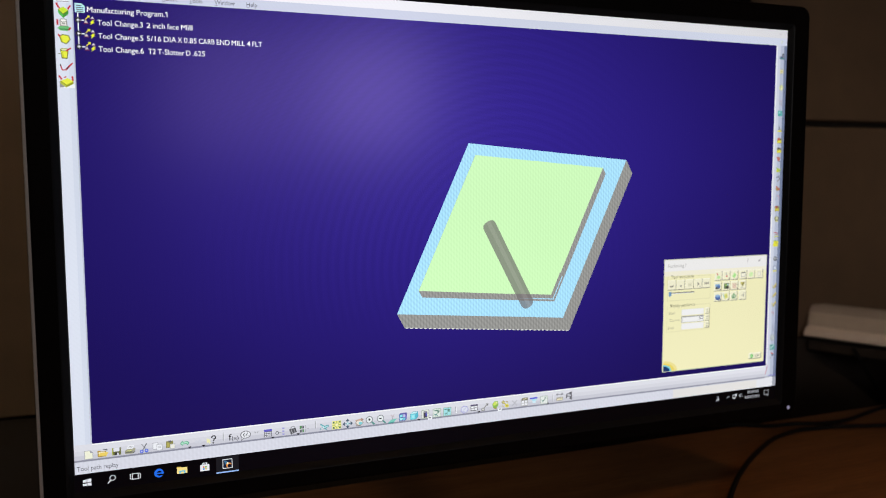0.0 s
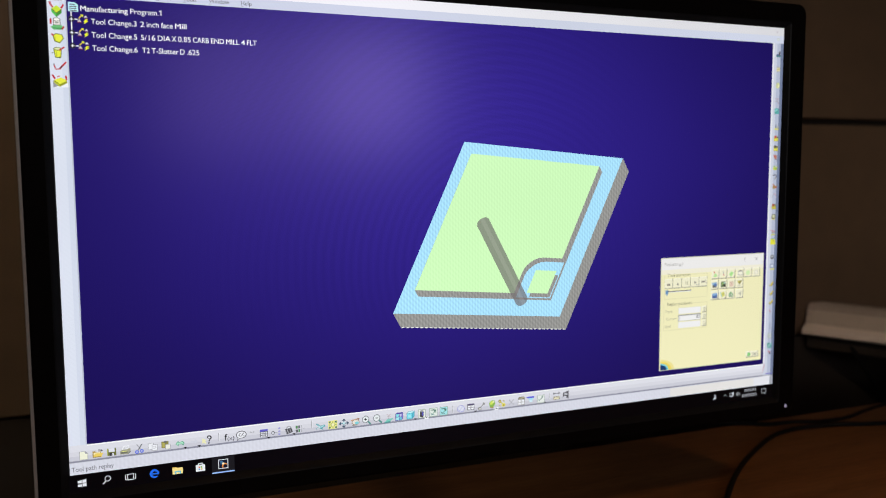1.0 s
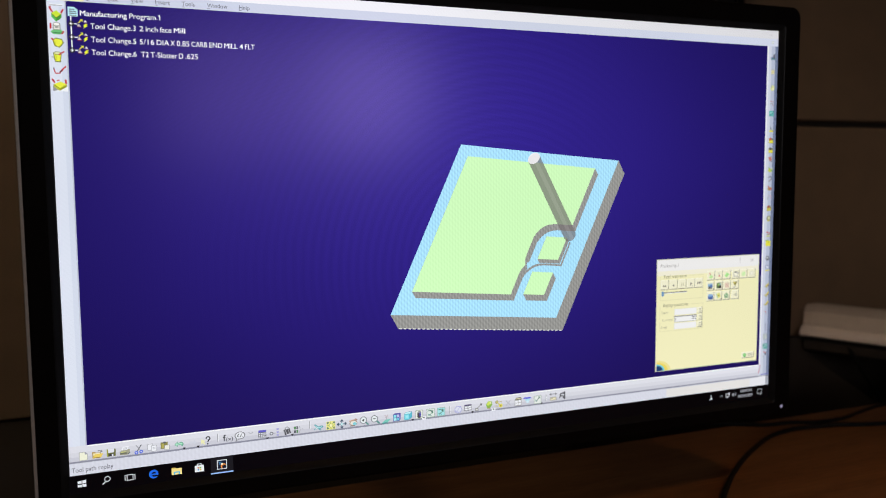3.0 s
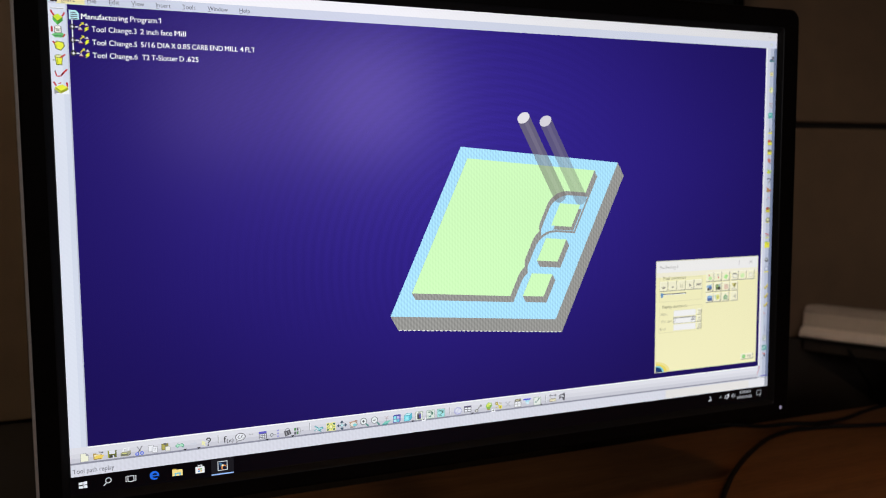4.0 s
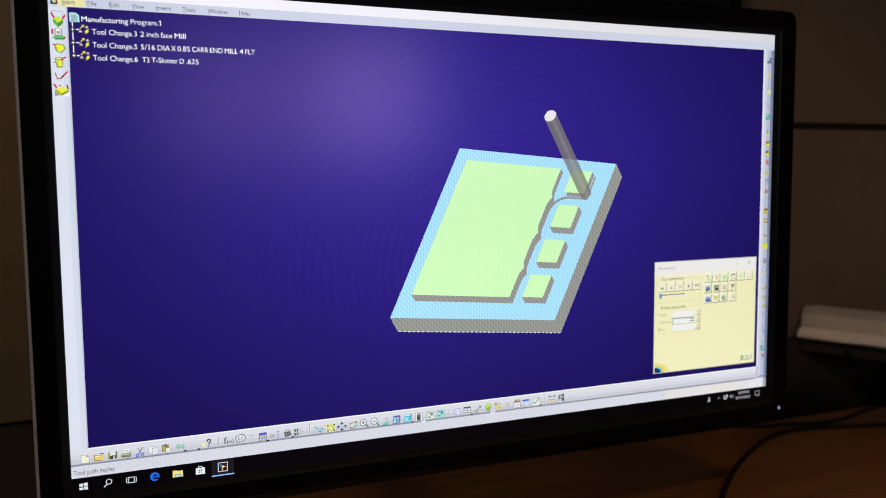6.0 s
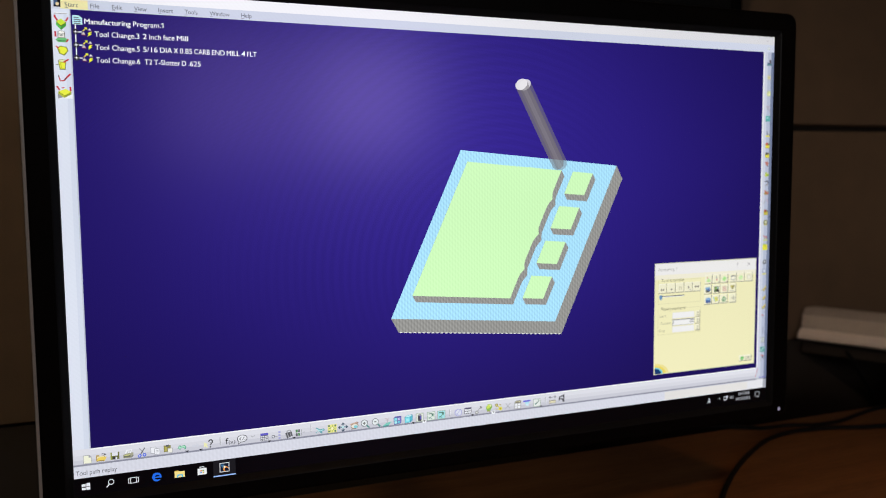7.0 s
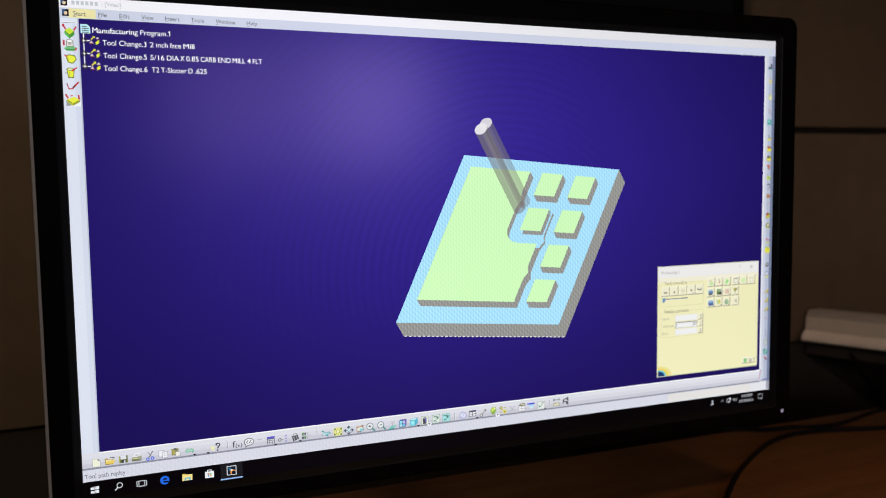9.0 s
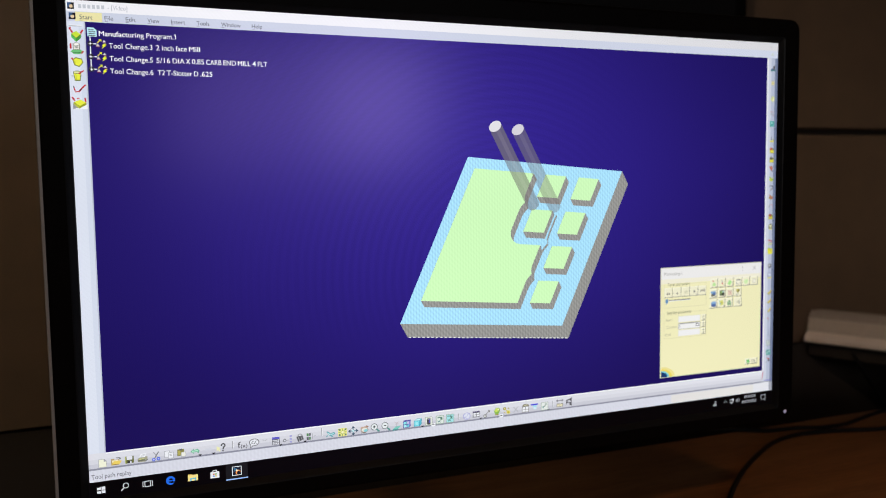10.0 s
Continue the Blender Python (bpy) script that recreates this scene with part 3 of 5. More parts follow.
screen_part("toolbar_icon", [([(8, 124), (14, 119), (26, 121), (29, 129), (21, 139), (11, 135)], EDGE), ([(9.6, 124.6), (14.4, 120.6), (25, 122.4), (27.2, 128.8), (20.4, 137), (12, 133.6)], PEEL), ([(9.6, 124.6), (13, 127), (14, 134), (12, 133.6)], (190, 196, 50)), (bar(6, 120, 10, 124, 3), "r")], 2)
screen_part("toolbar_icon", [([(8, 149), (24, 149), (22, 168), (11, 168)], EDGE), ([(9.6, 151), (22.4, 151), (20.8, 166), (12.2, 166)], PEEL), (disc(16, 150, 7.6, 3.4), EDGE), (disc(16, 150, 6.2, 2.3), (222, 226, 170)), (bar(13, 154, 14, 165, 1.6), (186, 192, 50)), (bar(19, 153, 29, 146, 2.8), "r"), (bar(5, 158, 9, 158, 1.6), EDGE)], 2)
screen_part("toolbar_icon", [(bar(8, 181, 11, 191, 2.2), "r"), (bar(11, 191, 20, 190, 2.2), "r"), (bar(19, 189, 24, 183, 3.4), (110, 40, 50)), (bar(23, 184, 31, 176, 3), "r"), (bar(8, 179, 8, 183, 2), "dg")], 2)
screen_part("toolbar_icon", [(rect(5, 216, 33, 227), "w"), ([(5, 215), (17, 224), (5, 227)], "mg"), ([(6, 213), (20, 207), (31, 213), (17, 221)], PEEL), ([(17, 221), (31, 213), (31, 218), (17, 226)], (150, 160, 40)), ([(6, 213), (17, 221), (17, 226), (6, 217)], (190, 200, 60)), (bar(6, 213, 17, 221, 1.2), EDGE), (bar(4, 202, 9, 210, 3.2), "r"), (bar(29, 203, 30, 212, 3.2), "r"), (bar(13, 206, 18, 204, 2), "r")], 2)


# icons of the bottom toolbar
def paler(key, keep=0.80, ground=(220, 224, 234)):
    """A colour softened towards the bar that it lies on."""
    return tuple(int(keep * q + (1 - keep) * w) for q, w in zip(C[key] if isinstance(key, str) else key, ground))


def icon(u, v, *shapes, name="toolbar_icon"):
    """shapes in dots from the icon's middle."""
    return screen_part(name, [([(u + x, v + y) for x, y in s], paler(c) if name == "toolbar_icon" else c) for s, c in shapes], 2)


def caret(u, v):
    screen_part("menu_arrow", [([(u - 4, v - 2), (u + 4, v - 2), (u, v + 2.5)], "k")], 2)


def divider(u, v):
    screen_part("divider", [(rect(u - 1.5, v - 9, u, v + 9), "mg"), (rect(u, v - 9, u + 1.5, v + 9), "w")], 2)


B = 1000
icon(28, B, ([(-8, -9), (4, -9), (9, -4), (9, 10), (-8, 10)], "mg"), ([(-7, -8), (3, -8), (8, -3), (8, 9), (-7, 9)], (246, 246, 214)), ([(3, -8), (8, -3), (3, -3)], "mg"))
icon(56, B, ([(-10, -6), (-5, -6), (-3, -4), (7, -4), (7, 8), (-10, 8)], (166, 130, 30)), (rect(-8, -3, 5, 2), (250, 240, 190)), ([(-10, 8), (-5, -1), (12, -1), (7, 8)], (240, 205, 70)), (bar(-9, 7, 6, 7, 1.6), (120, 90, 20)), (bar(1, -8, 8, -7, 1.8), "dg"), ([(8, -9), (11, -5), (6, -5)], "dg"))
icon(84, B, (rect(-9, -8, 9, 8), (80, 84, 20)), (rect(-6, -8, 6, 0), "lg"), (rect(-4, 2, 5, 8), "k"), (rect(1, 3, 4, 8), "lg"), (rect(-9, -8, -7, 8), "te"))
icon(112, B, ([(-11, 1), (-5, -3), (10, -3), (10, 5), (4, 9), (-11, 8)], (150, 150, 120)), ([(-4, -10), (8, -10), (5, -2), (-8, -2)], "w"), (bar(-3, -7, 5, -7, 1), "mg"), (bar(-4, -4.5, 4, -4.5, 1), "mg"), (rect(-10, 3, 4, 7), (90, 92, 70)), (bar(-8, 2, 3, 2, 1.6), (214, 216, 110)), (bar(5, 8, 10, 4, 1.8), "dg"))
icon(140, B, (bar(-5, -10, 4, 4, 2), "mg"), (bar(6, -10, -3, 4, 2), "dg"), (disc(-5, 7, 4), "b"), (disc(5, 6, 4), "b"), (disc(-5, 7, 1.6), "g"), (disc(5, 6, 1.6), "g"))
icon(168, B, (rect(-10, -9, 2, 6), "mg"), (rect(-9, -8, 1, 5), "w"), (rect(-2, -5, 10, 9), "mg"), (rect(-1, -4, 9, 8), "w"), (bar(1, 0, 7, 0, 1), "mg"), (bar(1, 3, 7, 3, 1), "mg"))
icon(195, B, (rect(-9, -9, 6, 6), (120, 116, 40)), (rect(-4, -10, 2, -6), "dg"), (rect(-1, -2, 10, 9), "mg"), (rect(0, -1, 9, 8), (240, 240, 225)), (rect(-7, -6, -2, 4), (170, 160, 60)))
icon(225, B, ([(-10, 0), (-3, -7), (-3, -3), (6, -5), (10, 0), (7, 6), (4, 2), (-3, 2), (-3, 6)], (70, 160, 120)), ([(-8, 0), (-4, -4), (-4, -1.6), (5, -3.4), (8, 0), (6.4, 2), (4, 0.6), (-4, 1), (-4, 4)], (160, 226, 190)))
icon(255, B, ([(8, 0), (2, -6), (2, -2), (-7, -3), (-8, 2), (2, 2), (2, 5)], (206, 208, 220)))
caret(236, 1011), caret(266, 1011)
icon(284, B, ([(-11, -5), (-2, 0), (-5, 2), (-2, 7), (-5, 8), (-8, 4), (-11, 7)], "pale"), (disc(4, -5, 5.5, n=14, a0=180, a1=420), "k"), (disc(4, -5, 2.8, n=14, a0=180, a1=420), "g"), (bar(6, -2, 3, 3, 2.6), "k"), (disc(3, 7, 1.8), "k"))
divider(310, 996)
words("f", 321, 328, 1006, 15, (40, 40, 46)), words("(x)", 328, 343, 1006, 9, (40, 40, 46))
icon(359, 998, (disc(0, -1, 12, 9), (70, 70, 76)), (disc(0, -1, 10.2, 7.4), (238, 239, 244)), ([(-8, 4), (-2, 7), (-10, 13)], (70, 70, 76)), ([(-7, 4.6), (-4, 6), (-8, 10)], (238, 239, 244)), (bar(-6, 0, -2, -5, 1.6), "dg"), (bar(-6, 0, -2, 3, 1.6), "dg"), (bar(0, 3, 5, -5, 1.6), "dg"), (bar(4, 3, 7, 1, 1.4), "mg"))
icon(384, 996, (bar(-5, -3, -1, 0, 1.5), "mg"), (bar(4, -3, 1, 0, 1.5), "mg"))
icon(410, B, (rect(-9, -9, 9, 9), "dg"), (rect(-9, -9, 9, -4), (70, 64, 190)), *[(rect(-7.5 + 4 * i, -2.5 + 4 * j, -4.5 + 4 * i, 0.2 + 4 * j), "lg") for i in range(4) for j in range(3)])
caret(421, 1012)
icon(439, B, (disc(-8, 2, 4), "dg"), (disc(-8, 2, 2.4), "g"), (bar(-4, 2, 2, 2, 1.4), "mg"), *[(rect(4, -9 + 7 * j, 9, -5 + 7 * j), (150, 150, 215)) for j in range(3)])
icon(468, B, (disc(0, -4, 6, 6), "mg"), (disc(0, -4, 3.6, 4), "g"), ([(-9, -3), (6, -5), (9, 5), (-5, 10)], (54, 54, 58)), (bar(-4, -2, -1, 8, 2), (150, 150, 156)), (bar(2, -3, 5, 6, 1.8), (130, 130, 136)), (bar(-8, 0, -6, 7, 1.6), "mg"))
caret(480, 1011)
icon(493, B, (rect(-9, -8, -4, -1), "dgr"), (rect(-3, -8, 1, -1), "dg"), (rect(-9, 1, -4, 8), "dg"), (rect(-3, 1, 1, 8), "dgr"), (bar(4, -8, 6, 0, 1.4), "mg"), (bar(6, 0, 4, 8, 1.4), "mg"), (bar(9, 0, 13, 0, 1.4), "mg"))
divider(522, 993)
icon(543, B, ([(-11, -6), (-8, -7), (0, -1), (9, -3), (12, 1), (4, 5), (7, 9), (4, 9), (-3, 4), (-10, 7), (-11, 5), (-5, 1)], (60, 150, 160)), ([(-9, -5), (0, 1), (8, -1), (9, 1), (1, 4), (-4, 2)], (170, 226, 230)), (bar(-8, 5, -2, 2, 1.6), "w"))
icon(573, B, (rect(-11, -10, 11, 10), (246, 240, 120)), (rect(-2, -2, 2, 2), (250, 246, 180)), (bar(-9, -8, 9, 8, 1.8), (150, 175, 90)), (bar(9, -8, -9, 8, 1.8), (150, 175, 90)), (bar(0, -9, 0, 9, 1.8), (120, 150, 60)), (bar(-10, 0, 10, 0, 1.8), (120, 150, 60)), (disc(0, 0, 3.4), (250, 246, 180)), *[([(sx * 10, sy * 9), (sx * 4, sy * 8), (sx * 9, sy * 3)], (40, 90, 80)) for sx in (-1, 1) for sy in (-1, 1)])
icon(600, B, (bar(0, -9, 0, 9, 2.4), (80, 130, 150)), (bar(-10, 0, 10, 0, 2.4), (80, 130, 150)), (rect(-2.4, -2.4, 2.4, 2.4), (190, 236, 236)), ([(0, -12), (5, -6), (-5, -6)], (40, 60, 80)), ([(0, 12), (5, 6), (-5, 6)], (40, 60, 80)), ([(-13, 0), (-7, -5), (-7, 5)], (40, 60, 80)), ([(13, 0), (7, -5), (7, 5)], (40, 60, 80)))
icon(629, B, (disc(0, 1, 10, 7), (150, 130, 110)), (disc(0, 1, 8, 5.2), (236, 230, 214)), (bar(-11, -4, 5, -7, 2.6), (196, 150, 120)), ([(5, -10), (11, -6), (5, -3)], (150, 110, 90)), (disc(3, 3, 5, 3.6), (110, 205, 215)), (bar(-9, 8, 4, 8, 2), (120, 110, 100)))
for u, sign in ((656, True), (684, False)):
    icon(u, B, (bar(3, 2, 11, 10, 4), (60, 130, 120)), (disc(-2, -3, 9), (110, 116, 120)), (disc(-2, -3, 7.2), (232, 240, 240)), (bar(-5.4, -3, 1.4, -3, 2), "k"), *([(bar(-2, -6.4, -2, 0.4, 2), "k")] if sign else []))
icon(713, 1004, ([(-11, 6), (-3, -1), (12, -2), (4, 5)], (100, 200, 180)), ([(-11, 6), (4, 5), (4, 8), (-11, 9)], (50, 130, 130)), (bar(-5, -13, 5, -6, 1.8), (196, 180, 186)), (bar(5, -13, -4, -6, 1.8), (196, 180, 186)), (bar(0, -8, 0, 1, 1.4), "mg"))
icon(740, B, ([(-10, -7), (-6, -10), (10, -10), (10, 6), (6, 10), (-10, 10)], (60, 56, 150)), (rect(-8.4, -6, -1, 0.6), (120, 230, 236)), (rect(0.4, -6, 6, 0.6), (190, 190, 236)), (rect(-8.4, 2, -1, 8.4), (160, 240, 244)), (rect(0.4, 2, 6, 8.4), (90, 200, 220)), ([(6.6, -5), (9, -8), (9, 5), (6.6, 8)], (110, 100, 200)))
icon(769, B, ([(-10, -5), (-4, -10), (11, -10), (11, 4), (5, 10), (-10, 10)], (40, 140, 170)), (rect(-9, -4, 4, 9), (100, 220, 234)), (rect(-6, -1, 1, 6), (150, 236, 244)), ([(-9, -5), (-4, -9), (10, -9), (5, -5)], (190, 246, 250)), ([(5.4, -4), (10, -8), (10, 3), (5.4, 8)], (60, 180, 205)))
caret(782, 1012)
icon(799, B, (rect(-10, -11, 10, 11), (150, 168, 146)), (rect(-8.6, -9.6, 8.6, 9.6), (234, 238, 226)), (rect(-5, -6, 5, 7), (40, 36, 44)), (disc(0, -6, 5, 2.6), (130, 132, 140)), (rect(0.6, -4, 4.4, 6.6), (60, 60, 170)), (disc(0, 7, 5, 2), (40, 36, 44)))
screen_part("menu_arrow", [(rect(806, 1007, 817, 1015), "w"), ([(808, 1009), (815, 1009), (811.5, 1012.5)], "k")], 2)
for u, c in ((830, (224, 234, 224)), (858, (150, 226, 230))):
    icon(u, B, (rect(-11, -11, 11, 11), (140, 170, 146)), (rect(-9.6, -9.6, 9.6, 9.6), c), (bar(-7, -6, 4, -6, 2.4), (60, 110, 90)), ([(7, -7), (0, -3), (6, 2)], (50, 100, 80)), (bar(-6, 7, 4, -1, 2), (90, 150, 120)), (bar(-7, 3, 2, 7, 1.8), (70, 130, 130)))
divider(882, 998)
icon(905, B, (disc(0, 0, 11, 10, 7), (150, 150, 214)), (disc(0, 0, 9.2, 8.2, 7), (222, 224, 240)), (bar(-6, 6, 6, -7, 1.2), (170, 175, 220)), (bar(-8, 2, 4, 8, 1.2), (170, 175, 220)))
icon(932, 998, (rect(-10, -7, 10, 8), "dg"), (rect(-10, -8, 10, -5), (60, 50, 90)), *[(rect(-8.5 + 9.3 * i, -3.5 + 5.6 * j, -0.6 + 9.3 * i, 0.8 + 5.6 * j), "w") for i in range(2) for j in range(2)])
caret(945, 1011)
icon(963, B, (disc(-6, 6, 5, 4.4), (110, 112, 104)), (disc(-6, 6, 2.8, 2.4), (220, 222, 220)), (bar(-3, 2, 3, -4, 2), (120, 120, 116)), ([(2, -4), (4, -10), (9, -8), (7, -2)], (150, 150, 146)), (bar(4, -8, 8, -4, 1.6), "dg"))
icon(992, 998, ([(-9, -2), (-3, -10), (7, -9), (9, 0), (2, 9), (-6, 7)], (120, 176, 50)), ([(-7, -3), (-2, -9), (5, -8), (2, 0), (-4, 2)], (206, 230, 70)), (bar(-5, 8, 4, 9, 2.4), (150, 130, 40)), (disc(4, -5, 2), (246, 246, 190)))
screen_part("menu_arrow", [(rect(999, 1007, 1010, 1015), "w"), ([(1001, 1009), (1008, 1009), (1004.5, 1012.5)], "k")], 2)
icon(1020, 999, (disc(-6, -6, 4.4), (140, 126, 40)), (disc(-6, -6, 2), (226, 220, 140)), (bar(-5, -5, 5, 4, 3), (206, 190, 50)), ([(1, 1), (8, -1), (11, 6), (5, 10), (-1, 7)], (232, 222, 60)), (disc(5, 5, 2.4), (160, 140, 40)), (bar(2, -7, 8, -5, 2.4), (170, 150, 60)), (bar(-9, 3, -4, 6, 2), (190, 176, 70)))
icon(1047, 999, (bar(-7, -7, 7, 7, 2), (168, 168, 176)), (bar(7, -7, -7, 7, 2), (168, 168, 176)))
icon(1076, 999, ([(-10, -5), (-6, -11), (9, -11), (10, -5)], (96, 90, 66)), (rect(-10, -5, 10, 11), (140, 140, 136)), *[(rect(-8.6 + 9.2 * i, -3.4 + 7 * j, -0.8 + 9.2 * i, 2.4 + 7 * j), "w") for i in range(2) for j in range(2)], (bar(-5, -8, 7, -8, 2), (226, 220, 170)))
icon(1103, 998, (rect(-11, -8, 11, -4), (45, 50, 214)), (rect(-5, -3.4, 8, 1), (150, 220, 240)), (rect(-3, 1, 6, 7), (206, 236, 246)))
icon(1134, B, (rect(-11, -11, 11, 11), (150, 168, 150)), (rect(-9.6, -9.6, 9.6, 9.6), (230, 236, 230)), (bar(-5, 5, 6, -6, 2), (50, 100, 80)), (bar(-6, 0, -4, 5, 2.2), (60, 140, 130)), (bar(1, -7, 7, -7, 1.8), (90, 130, 110)))
caret(1146, 1011)
divider(1160, 997)
icon(1181, 997, (bar(-8, -7, 8, -7, 1.8), (110, 112, 120)), ([(-12, -7), (-6, -11), (-6, -3)], (110, 112, 120)), ([(12, -7), (6, -11), (6, -3)], (110, 112, 120)), (rect(-10, 1, 10, 10), (130, 124, 112)), (rect(-8.6, 2.4, 8.6, 8.6), (236, 226, 180)), *[(bar(-6 + 4 * i, 2.4, -6 + 4 * i, 5.4, 1.2), "dg") for i in range(4)])
icon(1209, 997, ([(-8, -6), (9, -11), (9, 11), (2, 8), (2, 3), (-4, 2), (-9, 7)], (60, 60, 66)), ([(-5, -4), (3, -6), (3, 0), (-4, 0)], (190, 192, 200)), (disc(4, -1, 2), "lg"))

# icons of the far side toolbar
Y, TE, DK, RD, GN = (222, 214, 40), (150, 140, 30), (60, 58, 62), (186, 60, 50), (110, 170, 60)


def far_icon(v, *shapes):
    icon(1903, v, *shapes)


def boxy(v, top, body):
    """A yellow workpiece with a dark tool mark over it."""
    far_icon(v, (rect(-8, -6, 8, 8), TE), (rect(-7, -1, 7, 7), body), (rect(-6, -8, 1, 0), top), (bar(2, -7, 7, -1, 2.4), DK))


def angled(v, c, d):
    """A slanted tool over a block."""
    far_icon(v, ([(-9, 4), (-2, -6), (4, 0), (9, -5), (7, 6), (-3, 8)], c), (bar(-7, -6, 2, 3, 2.2), d), (disc(5, 3, 2.6), d))


far_icon(74, (bar(-9, 6, 9, 6, 5), (60, 110, 120)), (rect(0, -8, 6, 4), DK), (bar(-8, 2, 0, 2, 3), (40, 60, 110)))
far_icon(117, (rect(-6, -7, 6, 7), (214, 206, 150)), (bar(-5, -6, 5, -6, 2), "mg"), (bar(-5, 0, 5, 0, 1.6), TE), (bar(-5, 6, 6, 6, 2), "mg"))
far_icon(162, (disc(0, 1, 7, 8), (206, 214, 120)), (bar(-5, -8, -2, 2, 2.2), "mg"), (disc(2, 3, 3), "warm"))
far_icon(207, (bar(-7, -6, 6, -6, 2.4), (170, 140, 150)), (bar(-7, 0, 5, 0, 2.4), "mg"), (bar(0, 2, 7, 8, 2.4), (150, 130, 150)))
far_icon(236, (rect(-9, -8, 7, 8), (60, 165, 155)), (rect(-6, -5, 3, 1), (130, 205, 200)), (bar(-8, 8, 7, -7, 1.8), (40, 110, 110)))
far_icon(282, (bar(-2, -9, -2, 4, 2.6), "dg"), (bar(-8, 5, 7, 5, 4.5), Y), (bar(2, -2, 7, 3, 2), TE))
boxy(314, RD, Y)
boxy(342, DK, Y)
far_icon(368, (disc(0, -1, 6, 7, 8), (170, 110, 90)), (bar(-7, -6, 3, 3, 2.6), RD), (bar(0, 6, 6, 7, 2.2), "dg"))
angled(398, (190, 200, 40), GN)
far_icon(426, (bar(-7, -5, 3, -8, 2.6), DK), (bar(3, -8, 6, -1, 2.6), DK), (bar(6, -1, -3, 7, 2.4), (110, 90, 60)))
angled(452, (150, 120, 60), RD)
far_icon(480, (bar(-8, 5, -2, -6, 2), "mg"), (bar(-2, -6, 5, -4, 2), (190, 140, 150)), (bar(5, -7, 7, 6, 1.8), (180, 150, 170)))
boxy(511, (150, 50, 40), (190, 180, 40))
far_icon(541, (disc(0, 0, 8), (96, 92, 50)), (disc(0, -1, 5), (196, 200, 150)), (bar(-6, 7, 5, 8, 2), Y))
far_icon(588, (bar(-8, -7, 7, -3, 2.6), RD), (bar(-6, 0, 6, 0, 2.2), (150, 120, 60)), (bar(-8, 6, 8, 5, 3.2), (190, 200, 70)))
far_icon(614, (rect(-9, -7, 9, 9), (226, 222, 30)), (bar(-8, -8, 2, -8, 2.2), GN), (disc(2, -2, 3), (190, 180, 30)))
far_icon(659, (disc(0, 0, 7), "dg"), (disc(-1, -1, 3.6), (170, 176, 180)), (rect(5, -4, 8, 2), "mg"))
far_icon(688, (rect(-8, -9, 7, 4), (140, 150, 180)), (rect(-5, -6, 4, 1), (206, 212, 224)), (bar(-8, 7, 8, 7, 3.4), Y))
for v in (738, 765, 792):
    far_icon(v, ([(-9, -2), (-2, 2), (6, -7), (9, -3), (0, 7)], (206, 186, 40)), (bar(-8, 5, 3, 8, 2.2), TE), (disc(5, 3, 2.2), (120, 90, 40)))
far_icon(822, (bar(-6, -5, 1, -1, 2.4), RD), (bar(1, 0, -3, 6, 1.8), "mg"))
far_icon(865, (bar(0, -11, 0, 10, 2.4), (120, 126, 150)), (bar(3, 8, 7, 8, 2), "dg"))
far_icon(894, (rect(-7, -8, 7, 8), (110, 120, 116)), (rect(-5.4, -6.4, 5.4, 6.4), (200, 210, 204)), (bar(-4, 4, 4, -4, 1.8), (80, 110, 90)))
far_icon(923, (rect(-9, -8, 9, 8), (70, 150, 140)), (bar(-7, 4, 6, -6, 2.2), (190, 225, 220)), (bar(-7, -4, 2, -6, 2), (40, 100, 100)))
far_icon(946, (bar(-6, -6, 5, -3, 3), RD), (rect(-1, -2, 5, 4), "dg"), (bar(-6, 5, -6, 12, 2), "mg"))
for v in (84, 171, 247, 520, 668, 875):
    screen_part("menu_arrow", [([(1913, v + 3), (1918, v + 3), (1915.5, v + 6)], "k")], 2)

# taskbar icons
T = 1060.5
icon(23, T, *[([(-8.5 + 9 * i, (-6 if i == 0 else -7.2) + 9 * j * 0.85), (-0.6 + 9 * i, (-7 if i == 0 else -8.2) + 9 * j * 0.85 + (1.2 if j else 0)), (-0.6 + 9 * i, -0.6 + 8.2 * j), (-8.5 + 9 * i, -0.6 + 7.4 * j)], (225, 228, 235)) for i in range(2) for j in range(2)], name="taskbar_icon")
icon(72, T, (bar(-2, 2, -8, 8, 2.4), (210, 212, 218)), (disc(2, -3, 6.5), (210, 212, 218)), (disc(2, -3, 4.7), (7, 7, 9)), name="taskbar_icon")
icon(120, T, (rect(-7, -7, 7, 7), (210, 212, 218)), (rect(-5.2, -5.2, 5.2, 5.2), (7, 7, 9)), (rect(-11, -5, -9.4, 5), (210, 212, 218)), (rect(9.4, -5, 11, 5), (210, 212, 218)), (rect(-11, -6, -8, -4.6), (210, 212, 218)), (rect(8, -6, 11, -4.6), (210, 212, 218)), (rect(-11, 4.6, -8, 6), (210, 212, 218)), (rect(8, 4.6, 11, 6), (210, 212, 218)), name="taskbar_icon")
icon(169, T, (disc(0, 0, 10), (35, 105, 225)), (disc(1, 0.5, 5.4), (7, 7, 9)), (rect(0, 3, 11, 6), (7, 7, 9)), (rect(-6, -1, 9, 2), (35, 105, 225)), name="taskbar_icon")
icon(218, T, (rect(-11, -8, -2, -4), (225, 190, 90)), (rect(-11, -6, 11, 8), (245, 222, 140)), (rect(-6, 1, 7, 8), (110, 190, 220)), (rect(-3, 4, 4, 8), (245, 222, 140)), name="taskbar_icon")
